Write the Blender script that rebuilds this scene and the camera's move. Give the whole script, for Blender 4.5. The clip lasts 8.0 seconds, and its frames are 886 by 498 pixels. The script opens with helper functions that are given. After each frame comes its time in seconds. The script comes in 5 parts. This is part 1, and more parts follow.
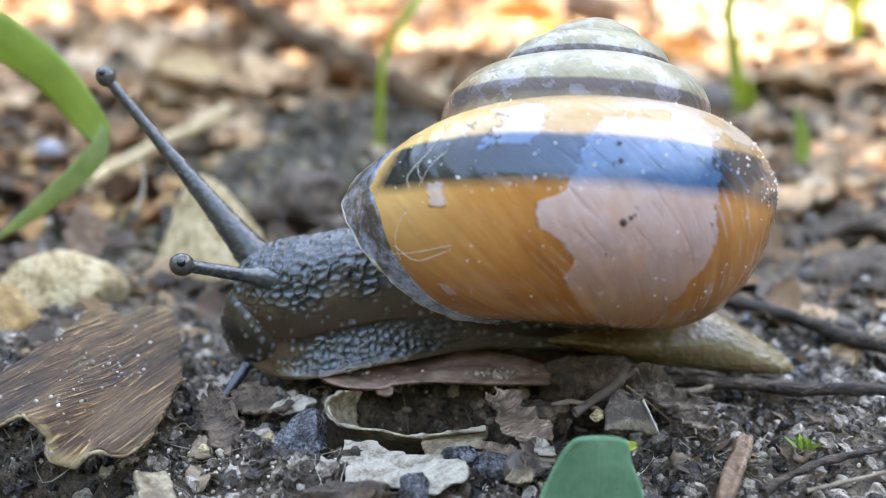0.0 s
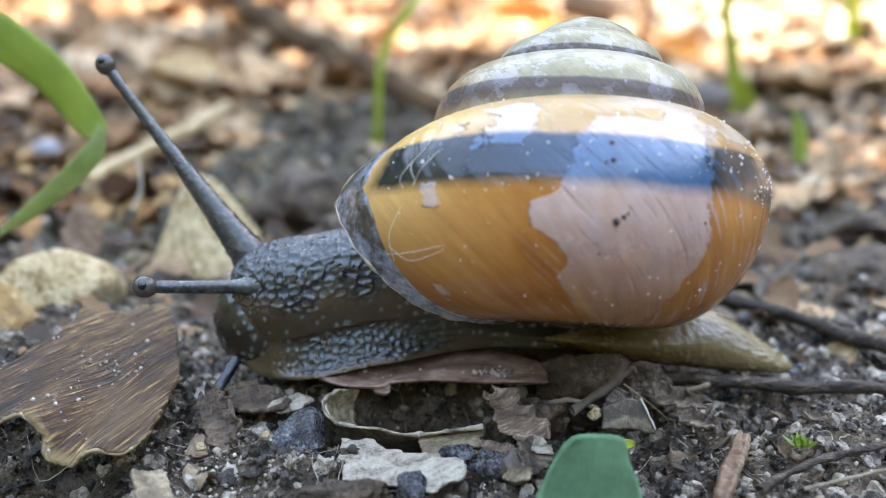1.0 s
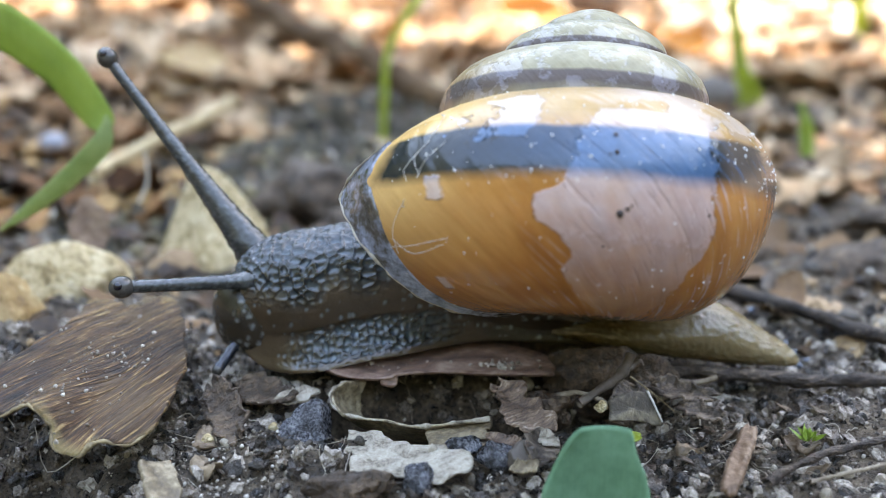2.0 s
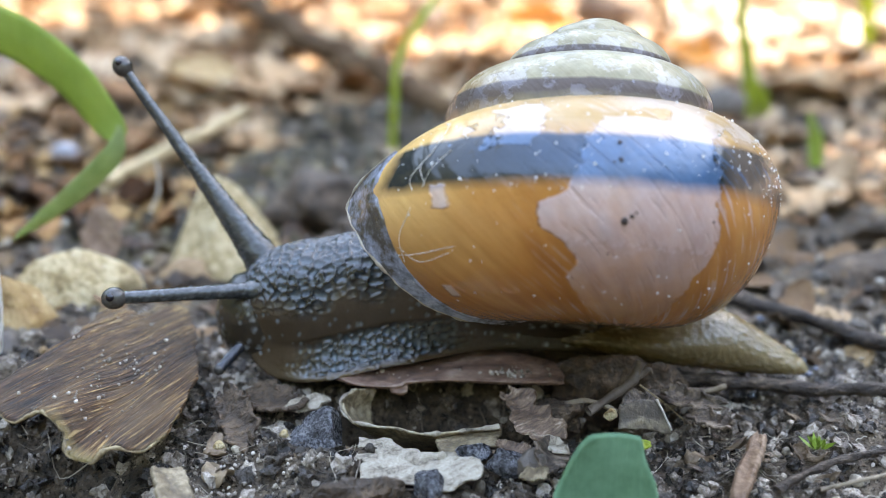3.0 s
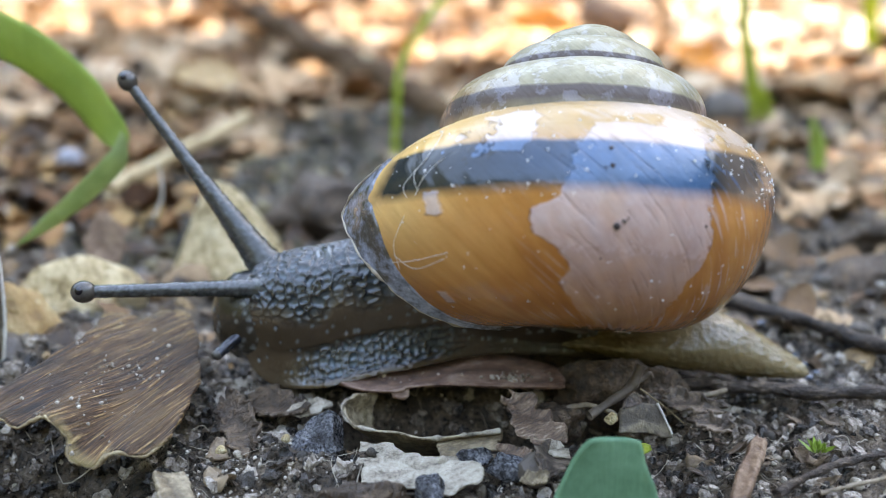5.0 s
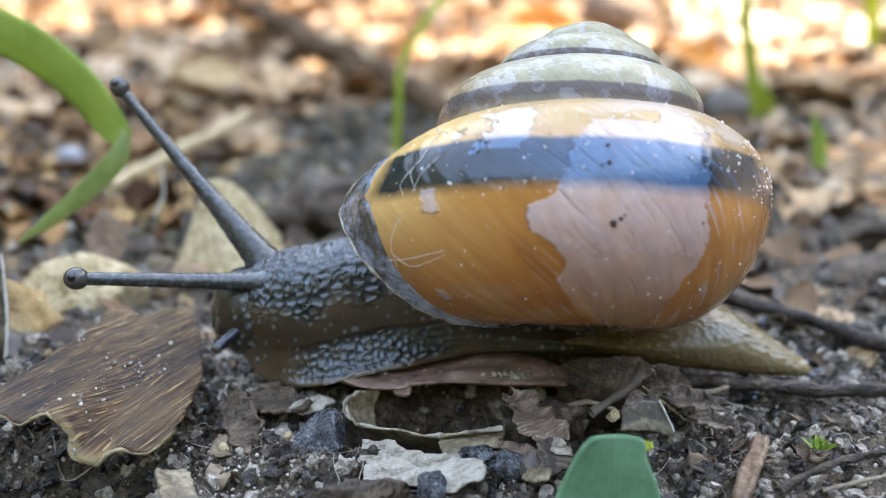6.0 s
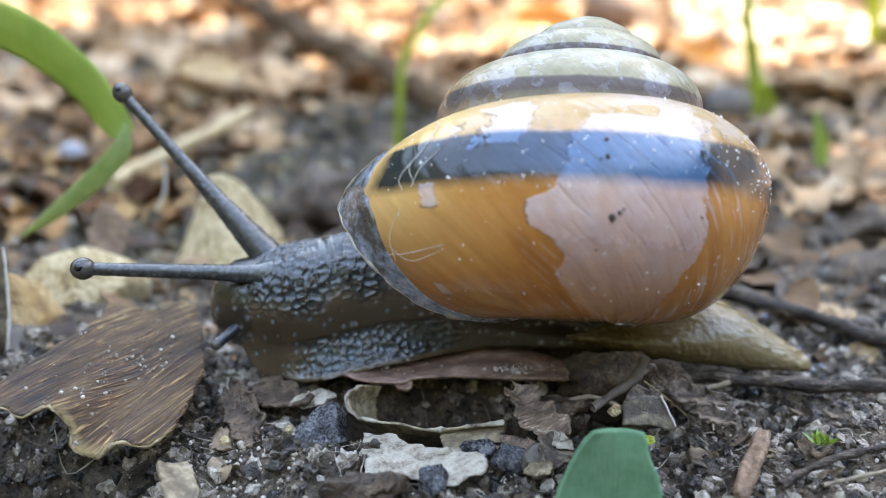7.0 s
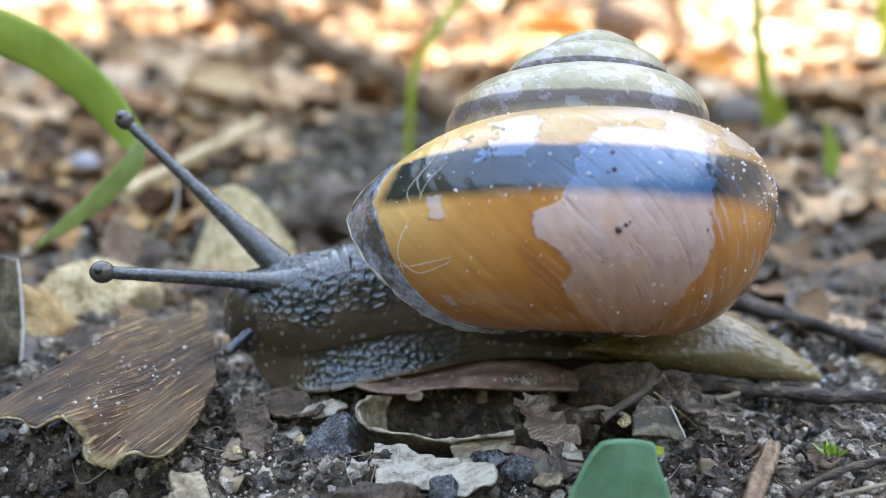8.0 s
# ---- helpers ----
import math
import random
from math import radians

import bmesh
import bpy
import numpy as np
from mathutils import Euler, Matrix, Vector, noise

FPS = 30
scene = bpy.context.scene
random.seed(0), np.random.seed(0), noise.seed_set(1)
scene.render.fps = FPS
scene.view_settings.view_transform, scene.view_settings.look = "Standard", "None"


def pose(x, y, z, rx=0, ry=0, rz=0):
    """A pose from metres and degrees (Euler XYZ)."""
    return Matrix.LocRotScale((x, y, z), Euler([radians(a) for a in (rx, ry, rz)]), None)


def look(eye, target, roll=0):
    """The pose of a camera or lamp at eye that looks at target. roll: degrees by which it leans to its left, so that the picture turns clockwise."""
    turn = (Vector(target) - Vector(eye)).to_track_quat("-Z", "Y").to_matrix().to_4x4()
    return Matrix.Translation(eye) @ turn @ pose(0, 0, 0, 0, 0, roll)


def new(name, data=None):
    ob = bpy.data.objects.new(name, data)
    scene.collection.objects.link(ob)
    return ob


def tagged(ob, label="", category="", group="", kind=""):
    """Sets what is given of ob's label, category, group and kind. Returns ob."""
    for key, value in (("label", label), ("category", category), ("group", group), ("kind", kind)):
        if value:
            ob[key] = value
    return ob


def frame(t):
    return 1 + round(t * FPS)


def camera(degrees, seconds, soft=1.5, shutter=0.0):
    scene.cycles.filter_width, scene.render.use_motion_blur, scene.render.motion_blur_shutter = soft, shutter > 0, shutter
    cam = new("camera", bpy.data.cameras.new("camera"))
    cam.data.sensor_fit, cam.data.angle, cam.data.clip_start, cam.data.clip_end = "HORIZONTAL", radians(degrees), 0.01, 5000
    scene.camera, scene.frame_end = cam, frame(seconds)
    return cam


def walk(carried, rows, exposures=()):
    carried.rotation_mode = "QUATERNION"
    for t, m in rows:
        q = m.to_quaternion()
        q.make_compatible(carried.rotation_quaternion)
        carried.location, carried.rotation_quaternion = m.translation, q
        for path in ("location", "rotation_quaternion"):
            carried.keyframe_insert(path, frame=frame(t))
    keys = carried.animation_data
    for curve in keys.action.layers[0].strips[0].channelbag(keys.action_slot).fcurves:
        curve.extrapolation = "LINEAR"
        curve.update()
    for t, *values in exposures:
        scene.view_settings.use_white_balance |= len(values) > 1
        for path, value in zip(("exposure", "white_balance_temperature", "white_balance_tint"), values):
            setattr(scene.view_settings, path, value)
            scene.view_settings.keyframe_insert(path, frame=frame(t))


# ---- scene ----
cam = camera(45, 8.0, soft=0.75)
cam.data.dof.use_dof = True
cam.data.dof.focus_distance = 0.0480
cam.data.dof.aperture_fstop = 41.0
walk(cam, [
    (t, Matrix.Translation((x, y, z)) @ pose(0, 0, 0, 0, 0, yaw) @ pose(0, 0, 0, rx, 0, 0) @ pose(0, 0, 0, 0, 0, roll))
    for t, x, y, z, rx, roll, yaw in (
        (0.0, 0.00005, -0.05134, 0.02192, 73.450, 0.149, -0.878),
        (0.5, 0.00007, -0.05131, 0.02194, 73.582, 0.059, -0.925),
        (1.0, 0.00008, -0.05133, 0.02185, 73.434, 0.172, -0.985),
        (1.5, 0.00005, -0.05132, 0.02172, 73.050, 0.198, -0.876),
        (3.0, -0.00012, -0.05168, 0.02169, 73.758, 0.134, -0.259),
        (3.5, 0.00000, -0.05191, 0.02178, 74.000, 0.000, 0.000),
        (4.0, 0.00006, -0.05204, 0.02197, 74.407, -0.156, 0.157),
        (4.5, 0.00010, -0.05187, 0.02187, 74.188, -0.119, -0.002),
        (6.0, 0.00003, -0.05187, 0.02173, 73.897, -0.127, 0.065),
        (6.5, 0.00010, -0.05180, 0.02170, 73.965, -0.107, -0.045),
        (7.0, -0.00003, -0.05194, 0.02154, 73.821, 0.026, 0.102),
        (7.5, -0.00012, -0.05215, 0.02149, 73.967, 0.086, 0.408),
        (8.0, -0.00002, -0.05221, 0.02169, 74.344, -0.148, 0.682),
    )], exposures=((0.0, 3.98, 9450, 15), (0.5, 3.86, 9450, 15), (1.5, 3.87, 9450, 15), (3.0, 3.91, 9450, 15), (4.0, 3.82, 9450, 15), (4.5, 3.80, 9450, 15), (6.0, 3.82, 9450, 15), (7.0, 3.89, 9450, 15), (8.0, 3.86, 9450, 15)))

# ---- world and sun ----
SUN_EL, SUN_AZ = 48.0, 38.0     # degrees; azimuth clockwise from +y
world = bpy.data.worlds.new("sky")
scene.world = world
world.use_nodes = True
wn = world.node_tree.nodes
sky = wn.new("ShaderNodeTexSky")
sky.sky_type = "NISHITA"
sky.sun_disc = False
sky.air_density, sky.dust_density, sky.ozone_density = 1.0, 0.3, 1.8
sky.sun_elevation, sky.sun_rotation = radians(SUN_EL), radians(SUN_AZ)
wn["Background"].inputs["Strength"].default_value = 0.15
world.node_tree.links.new(sky.outputs[0], wn["Background"].inputs["Color"])
to_sun = Vector((math.sin(radians(SUN_AZ)) * math.cos(radians(SUN_EL)),
                 math.cos(radians(SUN_AZ)) * math.cos(radians(SUN_EL)), math.sin(radians(SUN_EL))))
sun = new("sun", bpy.data.lights.new("sun", "SUN"))
sun.data.energy, sun.data.angle, sun.data.color = 2.0, radians(0.53), (1.0, 0.92, 0.83)
sun.matrix_world = look(to_sun * 3, (0, 0, 0))
MM = 0.001


# ---- noise ----
def lattice(i, j, k, seed):
    h = (i.astype(np.int64) * 374761393 + j.astype(np.int64) * 668265263 + k.astype(np.int64) * 2147483647 + seed * 974711) & 0xFFFFFFFF
    h = ((h ^ (h >> 13)) * 1274126177) & 0xFFFFFFFF
    h = ((h ^ (h >> 16)) * 2246822519) & 0xFFFFFFFF
    return ((h ^ (h >> 15)) & 0xFFFFFF) / float(0xFFFFFF)


def value_noise(p, seed=0):
    """Smooth noise from -1 to 1 at points p (n, 3)."""
    c = np.floor(p).astype(np.int64)
    f = p - c
    f = f * f * (3 - 2 * f)
    out = 0
    for a in (0, 1):
        for b in (0, 1):
            for d in (0, 1):
                w = (f[:, 0] if a else 1 - f[:, 0]) * (f[:, 1] if b else 1 - f[:, 1]) * (f[:, 2] if d else 1 - f[:, 2])
                out = out + w * lattice(c[:, 0] + a, c[:, 1] + b, c[:, 2] + d, seed)
    return out * 2 - 1


def fbm(p, size, octaves=4, seed=0, gain=0.5):
    """Fractal noise with features of that size in metres."""
    out, amp = 0, 1.0
    for o in range(octaves):
        out = out + amp * value_noise(p / size * 2 ** o + 17.3 * o, seed + o)
        amp *= gain
    return out


def cells(p, size, seed=0):
    """Distances to the nearest and second nearest cell centre, and a random number per cell."""
    q = p / size
    c = np.floor(q).astype(np.int64)
    d1 = np.full(len(p), 9.0)
    d2 = np.full(len(p), 9.0)
    val = np.zeros(len(p))
    for a in (-1, 0, 1):
        for b in (-1, 0, 1):
            for d in (-1, 0, 1):
                n = c + (a, b, d)
                ctr = n + 0.5 + 0.72 * (np.stack([lattice(n[:, 0], n[:, 1], n[:, 2], seed + s) for s in (1, 2, 3)], 1) - 0.5)
                r = np.sqrt(((q - ctr) ** 2).sum(1))
                near = r < d1
                d2 = np.where(near, d1, np.minimum(d2, r))
                val = np.where(near, lattice(n[:, 0], n[:, 1], n[:, 2], seed + 9), val)
                d1 = np.where(near, r, d1)
    return d1, d2, val


# ---- materials ----
def rgb(c):
    return (*c, 1.0)


class Mat:
    """A node material, built up step by step."""

    def __init__(self, name):
        self.m = bpy.data.materials.new(name)
        self.m.use_nodes = True
        self.n, self.l = self.m.node_tree.nodes, self.m.node_tree.links
        self.bsdf = self.n["Principled BSDF"]
        self.coord = self.n.new("ShaderNodeTexCoord").outputs["Object"]

    def link(self, a, b):
        self.l.new(a, b)
        return self

    def noise(self, size, detail=4.0, rough=0.6, stretch=None, distort=0.0):
        n = self.n.new("ShaderNodeTexNoise")
        n.inputs["Scale"].default_value = 1.0 / size
        n.inputs["Detail"].default_value, n.inputs["Roughness"].default_value = detail, rough
        n.inputs["Distortion"].default_value = distort
        if stretch:
            m = self.n.new("ShaderNodeMapping")
            m.inputs["Scale"].default_value = stretch
            self.link(self.coord, m.inputs["Vector"])
            self.link(m.outputs[0], n.inputs["Vector"])
        else:
            self.link(self.coord, n.inputs["Vector"])
        return n.outputs["Fac"]

    def ramp(self, fac, stops):
        r = self.n.new("ShaderNodeValToRGB")
        e = r.color_ramp.elements
        while len(e) < len(stops):
            e.new(0.5)
        for el, (p, c) in zip(e, stops):
            el.position, el.color = p, rgb(c) if not isinstance(c, float) else (c, c, c, 1)
        self.link(fac, r.inputs["Fac"])
        return r.outputs["Color"]

    def mix(self, fac, a, b, blend="MIX"):
        x = self.n.new("ShaderNodeMix")
        x.data_type, x.blend_type = "RGBA", blend
        for sock, v in ((x.inputs["Factor"], fac), (x.inputs["A"], a), (x.inputs["B"], b)):
            if isinstance(v, float):
                sock.default_value = v
            elif isinstance(v, tuple):
                sock.default_value = rgb(v)
            else:
                self.link(v, sock)
        return x.outputs["Result"]

    def math(self, op, a, b=0.0, clamp=False):
        x = self.n.new("ShaderNodeMath")
        x.operation, x.use_clamp = op, clamp
        for sock, v in ((x.inputs[0], a), (x.inputs[1], b)):
            if isinstance(v, (int, float)):
                sock.default_value = v
            else:
                self.link(v, sock)
        return x.outputs[0]

    def attr(self, name):
        a = self.n.new("ShaderNodeAttribute")
        a.attribute_name = name
        return a.outputs["Fac"]

    def island(self):
        return self.n.new("ShaderNodeNewGeometry").outputs["Random Per Island"]

    def color(self, c):
        if isinstance(c, tuple):
            self.bsdf.inputs["Base Color"].default_value = rgb(c)
        else:
            self.link(c, self.bsdf.inputs["Base Color"])
        return self

    def rough(self, r):
        if isinstance(r, float):
            self.bsdf.inputs["Roughness"].default_value = r
        else:
            self.link(r, self.bsdf.inputs["Roughness"])
        return self

    def bump(self, fac, height, strength=1.0):
        b = self.n.new("ShaderNodeBump")
        b.inputs["Strength"].default_value, b.inputs["Distance"].default_value = strength, height
        self.link(fac, b.inputs["Height"])
        if self.bsdf.inputs["Normal"].is_linked:
            self.link(self.bsdf.inputs["Normal"].links[0].from_socket, b.inputs["Normal"])
        self.link(b.outputs[0], self.bsdf.inputs["Normal"])
        return self

    def set(self, **k):
        for key, v in k.items():
            self.bsdf.inputs[key.replace("_", " ")].default_value = v
        return self


def earthy(name, stops, size, rough=(0.45, 0.8), bump=0.15, fine=0.25, stretch=None, spread=0.0, vary=0.0):
    """A mottled natural surface: colours over noise at two scales, with fine relief."""
    m = Mat(name)
    big = m.noise(size, 5.0, 0.65, stretch)
    small = m.noise(size * fine, 4.0, 0.7, stretch)
    f = m.math("ADD", m.math("MULTIPLY", big, 0.6), m.math("MULTIPLY", small, 0.4))
    if spread:
        f = m.math("ADD", f, m.math("MULTIPLY", m.math("SUBTRACT", m.island(), 0.5), spread), True)
    if vary:
        f = m.math("ADD", f, m.math("MULTIPLY", m.math("SUBTRACT", m.n.new("ShaderNodeObjectInfo").outputs["Random"], 0.5), vary), True)
    m.color(m.ramp(f, stops))
    m.rough(m.ramp(small, [(0.3, rough[0]), (0.7, rough[1])]))
    m.bump(big, bump * MM).bump(small, bump * 0.4 * MM)
    return m


soil_mat = earthy("wet_soil", [(0.34, (0.010, 0.008, 0.006)), (0.45, (0.036, 0.025, 0.016)), (0.55, (0.105, 0.076, 0.050)), (0.68, (0.29, 0.225, 0.16))], 1.1 * MM, (0.12, 0.7), 0.6, 0.2).set(Specular_IOR_Level=0.35)
crumb_mat = earthy("soil_crumb", [(0.24, (0.010, 0.008, 0.006)), (0.46, (0.050, 0.038, 0.029)), (0.62, (0.16, 0.126, 0.098)), (0.88, (0.46, 0.40, 0.33))], 0.4 * MM, (0.08, 0.5), 0.1, 0.3, None, 0.75).set(Specular_IOR_Level=0.4)
grit_mat = earthy("pale_grit", [(0.25, (0.15, 0.12, 0.09)), (0.5, (0.30, 0.26, 0.215)), (0.8, (0.60, 0.55, 0.48))], 0.3 * MM, (0.3, 0.6), 0.05, 0.3, None, 0.6)
stone_pale = earthy("pale_limestone", [(0.34, (0.10, 0.058, 0.020)), (0.43, (0.42, 0.290, 0.130)), (0.50, (0.64, 0.480, 0.255)), (0.62, (0.80, 0.66, 0.42))], 1.5 * MM, (0.35, 0.7), 0.7, 0.25)
stone_ochre = earthy("ochre_stone", [(0.36, (0.12, 0.062, 0.020)), (0.48, (0.34, 0.20, 0.075)), (0.58, (0.46, 0.31, 0.14)), (0.70, (0.60, 0.50, 0.32))], 2.2 * MM, (0.3, 0.7), 0.45, 0.2)
lump_mat = earthy("bark_lump", [(0.33, (0.018, 0.010, 0.006)), (0.5, (0.060, 0.037, 0.021)), (0.66, (0.19, 0.125, 0.078))], 1.5 * MM, (0.35, 0.75), 0.5, 0.25)
stone_dark = earthy("dark_slate", [(0.36, (0.012, 0.012, 0.014)), (0.46, (0.060, 0.063, 0.073)), (0.54, (0.20, 0.21, 0.235)), (0.64, (0.52, 0.52, 0.54))], 0.8 * MM, (0.08, 0.45), 1.2, 0.2).set(Specular_IOR_Level=0.8)
stone_brown = earthy("brown_stone", [(0.3, (0.035, 0.027, 0.02)), (0.55, (0.11, 0.088, 0.07)), (0.7, (0.22, 0.18, 0.15))], 4 * MM, (0.35, 0.7), 0.3, 0.2)
stained_leaf = earthy("stained_leaf", [(0.33, (0.02, 0.014, 0.010)), (0.47, (0.07, 0.055, 0.038)), (0.58, (0.22, 0.18, 0.12)), (0.70, (0.48, 0.43, 0.34))], 2.5 * MM, (0.4, 0.7), 0.2, 0.2)
bark_mat = earthy("purple_bark", [(0.36, (0.034, 0.017, 0.012)), (0.45, (0.115, 0.062, 0.042)), (0.54, (0.22, 0.130, 0.092)), (0.66, (0.44, 0.32, 0.25))], 1.3 * MM, (0.3, 0.65), 0.25, 0.2, (0.5, 1, 1))
bark_edge = earthy("bark_edge", [(0.3, (0.10, 0.055, 0.04)), (0.5, (0.24, 0.15, 0.11)), (0.7, (0.45, 0.33, 0.27))], 0.7 * MM, (0.4, 0.7), 0.06, 0.3)
chip_mat = earthy("wood_chip", [(0.3, (0.07, 0.036, 0.02)), (0.5, (0.17, 0.10, 0.06)), (0.7, (0.36, 0.25, 0.17))], 1.2 * MM, (0.5, 0.8), 0.15, 0.25, (1, 1, 0.3))
skeleton_leaf = earthy("bleached_leaf", [(0.37, (0.045, 0.034, 0.022)), (0.44, (0.20, 0.165, 0.12)), (0.52, (0.36, 0.31, 0.24)), (0.66, (0.52, 0.47, 0.38))], 0.9 * MM, (0.45, 0.75), 0.2, 0.2)
hollow_mat = earthy("hollow_leaf", [(0.34, (0.06, 0.042, 0.025)), (0.46, (0.19, 0.145, 0.088)), (0.56, (0.36, 0.29, 0.19)), (0.68, (0.52, 0.45, 0.33))], 1.3 * MM, (0.45, 0.75), 0.15, 0.25)
tan_leaf_mat = earthy("tan_leaf", [(0.34, (0.05, 0.034, 0.018)), (0.48, (0.15, 0.11, 0.062)), (0.58, (0.27, 0.21, 0.13)), (0.70, (0.42, 0.35, 0.24))], 1.2 * MM, (0.45, 0.75), 0.15, 0.25)
rotten_leaf = earthy("rotten_leaf", [(0.34, (0.012, 0.008, 0.006)), (0.48, (0.060, 0.042, 0.030)), (0.62, (0.22, 0.165, 0.12))], 1.3 * MM, (0.4, 0.7), 0.2, 0.25)
twig_dark = earthy("dark_twig", [(0.34, (0.007, 0.005, 0.004)), (0.48, (0.028, 0.019, 0.014)), (0.58, (0.075, 0.054, 0.040)), (0.68, (0.24, 0.18, 0.13))], 0.8 * MM, (0.3, 0.7), 0.3, 0.25, (0.4, 1, 1)).set(Specular_IOR_Level=0.35)
twig_tan = earthy("tan_twig", [(0.3, (0.05, 0.035, 0.022)), (0.5, (0.16, 0.12, 0.08)), (0.7, (0.33, 0.27, 0.19))], 1.5 * MM, (0.4, 0.75), 0.15, 0.3)
quartz_mat = earthy("quartz", [(0.3, (0.16, 0.17, 0.20)), (0.7, (0.34, 0.36, 0.41))], 0.8 * MM, (0.3, 0.5), 0.05, 0.3)
straw_mat = earthy("straw", [(0.3, (0.22, 0.15, 0.07)), (0.6, (0.48, 0.37, 0.20))], 2 * MM, (0.4, 0.6), 0.05, 0.3)
rotten_stick = earthy("rotten_stick", [(0.3, (0.03, 0.015, 0.006)), (0.5, (0.075, 0.042, 0.020)), (0.7, (0.17, 0.105, 0.055))], 6 * MM, (0.75, 0.95), 0.4, 0.3).set(Specular_IOR_Level=0.15)
stick_mat = earthy("old_stick", [(0.3, (0.05, 0.036, 0.026)), (0.5, (0.13, 0.10, 0.075)), (0.7, (0.26, 0.21, 0.16))], 6 * MM, (0.5, 0.8), 0.4, 0.3)
litter_mat = earthy("leaf_litter", [(0.10, (0.14, 0.058, 0.021)), (0.34, (0.29, 0.150, 0.072)), (0.54, (0.44, 0.280, 0.158)), (0.80, (0.60, 0.47, 0.33))], 6 * MM, (0.7, 0.95), 0.3, 0.25, None, 0.55).set(Specular_IOR_Level=0.2)
# lighter copy of the leaf litter, with full-sun glare put into its colour
dry_sunlit_litter = earthy("dry_sunlit_litter", [(0.10, (0.21, 0.14, 0.085)), (0.36, (0.37, 0.28, 0.195)), (0.58, (0.48, 0.40, 0.305)), (0.82, (0.61, 0.55, 0.46))], 12 * MM, (0.5, 0.8), 0.3, 0.25, None, 0.5)
orange_leaf = earthy("orange_leaf", [(0.3, (0.42, 0.11, 0.01)), (0.6, (0.66, 0.24, 0.015))], 4 * MM, (0.4, 0.6), 0.1, 0.3)
moss_mat = earthy("moss", [(0.3, (0.06, 0.10, 0.012)), (0.6, (0.22, 0.34, 0.04))], 0.6 * MM, (0.4, 0.6), 0.05, 0.3)
hair_mat = earthy("pale_fibre", [(0.3, (0.45, 0.42, 0.36)), (0.7, (0.75, 0.72, 0.66))], 0.5 * MM, (0.4, 0.6), 0.02, 0.3)
rim_mat = earthy("leaf_rim", [(0.34, (0.06, 0.038, 0.018)), (0.5, (0.24, 0.175, 0.09)), (0.66, (0.50, 0.41, 0.25))], 0.8 * MM, (0.4, 0.7), 0.08, 0.3)


def leaf_green(name, a, b, size):
    m = Mat(name)
    f = m.noise(size, 4.0, 0.6)
    vein = m.noise(size * 0.25, 2.0, 0.5, (1, 1, 0.12))
    col = m.mix(m.math("MULTIPLY", vein, 0.5), m.ramp(f, [(0.3, a), (0.7, b)]), b)
    m.color(col).rough(0.55).bump(vein, 0.08 * MM)
    tr = m.n.new("ShaderNodeBsdfTranslucent")
    m.link(col, tr.inputs["Color"])
    mixer = m.n.new("ShaderNodeMixShader")
    mixer.inputs[0].default_value = 0.45
    m.link(m.bsdf.outputs[0], mixer.inputs[1]).link(tr.outputs[0], mixer.inputs[2])
    m.link(mixer.outputs[0], m.n["Material Output"].inputs["Surface"])
    return m


blade_mat = leaf_green("grass_blade", (0.23, 0.35, 0.065), (0.40, 0.52, 0.12), 3 * MM)
tip_mat = leaf_green("blade_underside", (0.27, 0.38, 0.14), (0.44, 0.54, 0.24), 1.2 * MM)
sprout_mat = leaf_green("yellow_grass", (0.26, 0.36, 0.04), (0.42, 0.48, 0.06), 4 * MM)
green_mat = leaf_green("broad_green_leaf", (0.105, 0.265, 0.145), (0.195, 0.40, 0.24), 0.7 * MM)
shrub_mat = leaf_green("shrub_leaf", (0.035, 0.07, 0.015), (0.07, 0.13, 0.03), 20 * MM)

# brown curled leaf: long fibres
brown = Mat("brown_fibrous_leaf")
comb_b = brown.n.new("ShaderNodeCombineXYZ")
brown.link(brown.math("MULTIPLY", brown.attr("across"), 8.0), comb_b.inputs[0]).link(brown.math("MULTIPLY", brown.attr("along"), 0.26), comb_b.inputs[1])
fibn = brown.n.new("ShaderNodeTexNoise")
fibn.inputs["Scale"].default_value, fibn.inputs["Detail"].default_value, fibn.inputs["Roughness"].default_value = 1.0, 7.0, 0.78
brown.link(comb_b.outputs[0], fibn.inputs["Vector"])
comb_c = brown.n.new("ShaderNodeCombineXYZ")
brown.link(brown.math("MULTIPLY", brown.attr("across"), 16.0), comb_c.inputs[0]).link(brown.math("MULTIPLY", brown.attr("along"), 0.45), comb_c.inputs[1])
fibm = brown.n.new("ShaderNodeTexNoise")
fibm.inputs["Scale"].default_value, fibm.inputs["Detail"].default_value, fibm.inputs["Roughness"].default_value = 1.0, 4.0, 0.7
brown.link(comb_c.outputs[0], fibm.inputs["Vector"])
fib = brown.math("ADD", brown.math("MULTIPLY", fibn.outputs["Fac"], 0.5), brown.math("MULTIPLY", fibm.outputs["Fac"], 0.5))
blot = brown.noise(4 * MM, 4.0, 0.6)
brown_col = brown.ramp(brown.math("ADD", brown.math("MULTIPLY", fib, 0.85), brown.math("MULTIPLY", blot, 0.15)),
                       [(0.44, (0.010, 0.005, 0.003)), (0.475, (0.044, 0.020, 0.009)), (0.52, (0.110, 0.054, 0.023)), (0.55, (0.25, 0.125, 0.046)), (0.585, (0.64, 0.44, 0.20))])
edge_f = brown.attr("rim")
brown_col = brown.mix(brown.math("MULTIPLY", brown.math("SUBTRACT", brown.noise(3 * MM, 3.0, 0.6), 0.52), 5.0, True), brown_col, brown.mix(fib, (0.03, 0.014, 0.006), (0.27, 0.155, 0.070)))
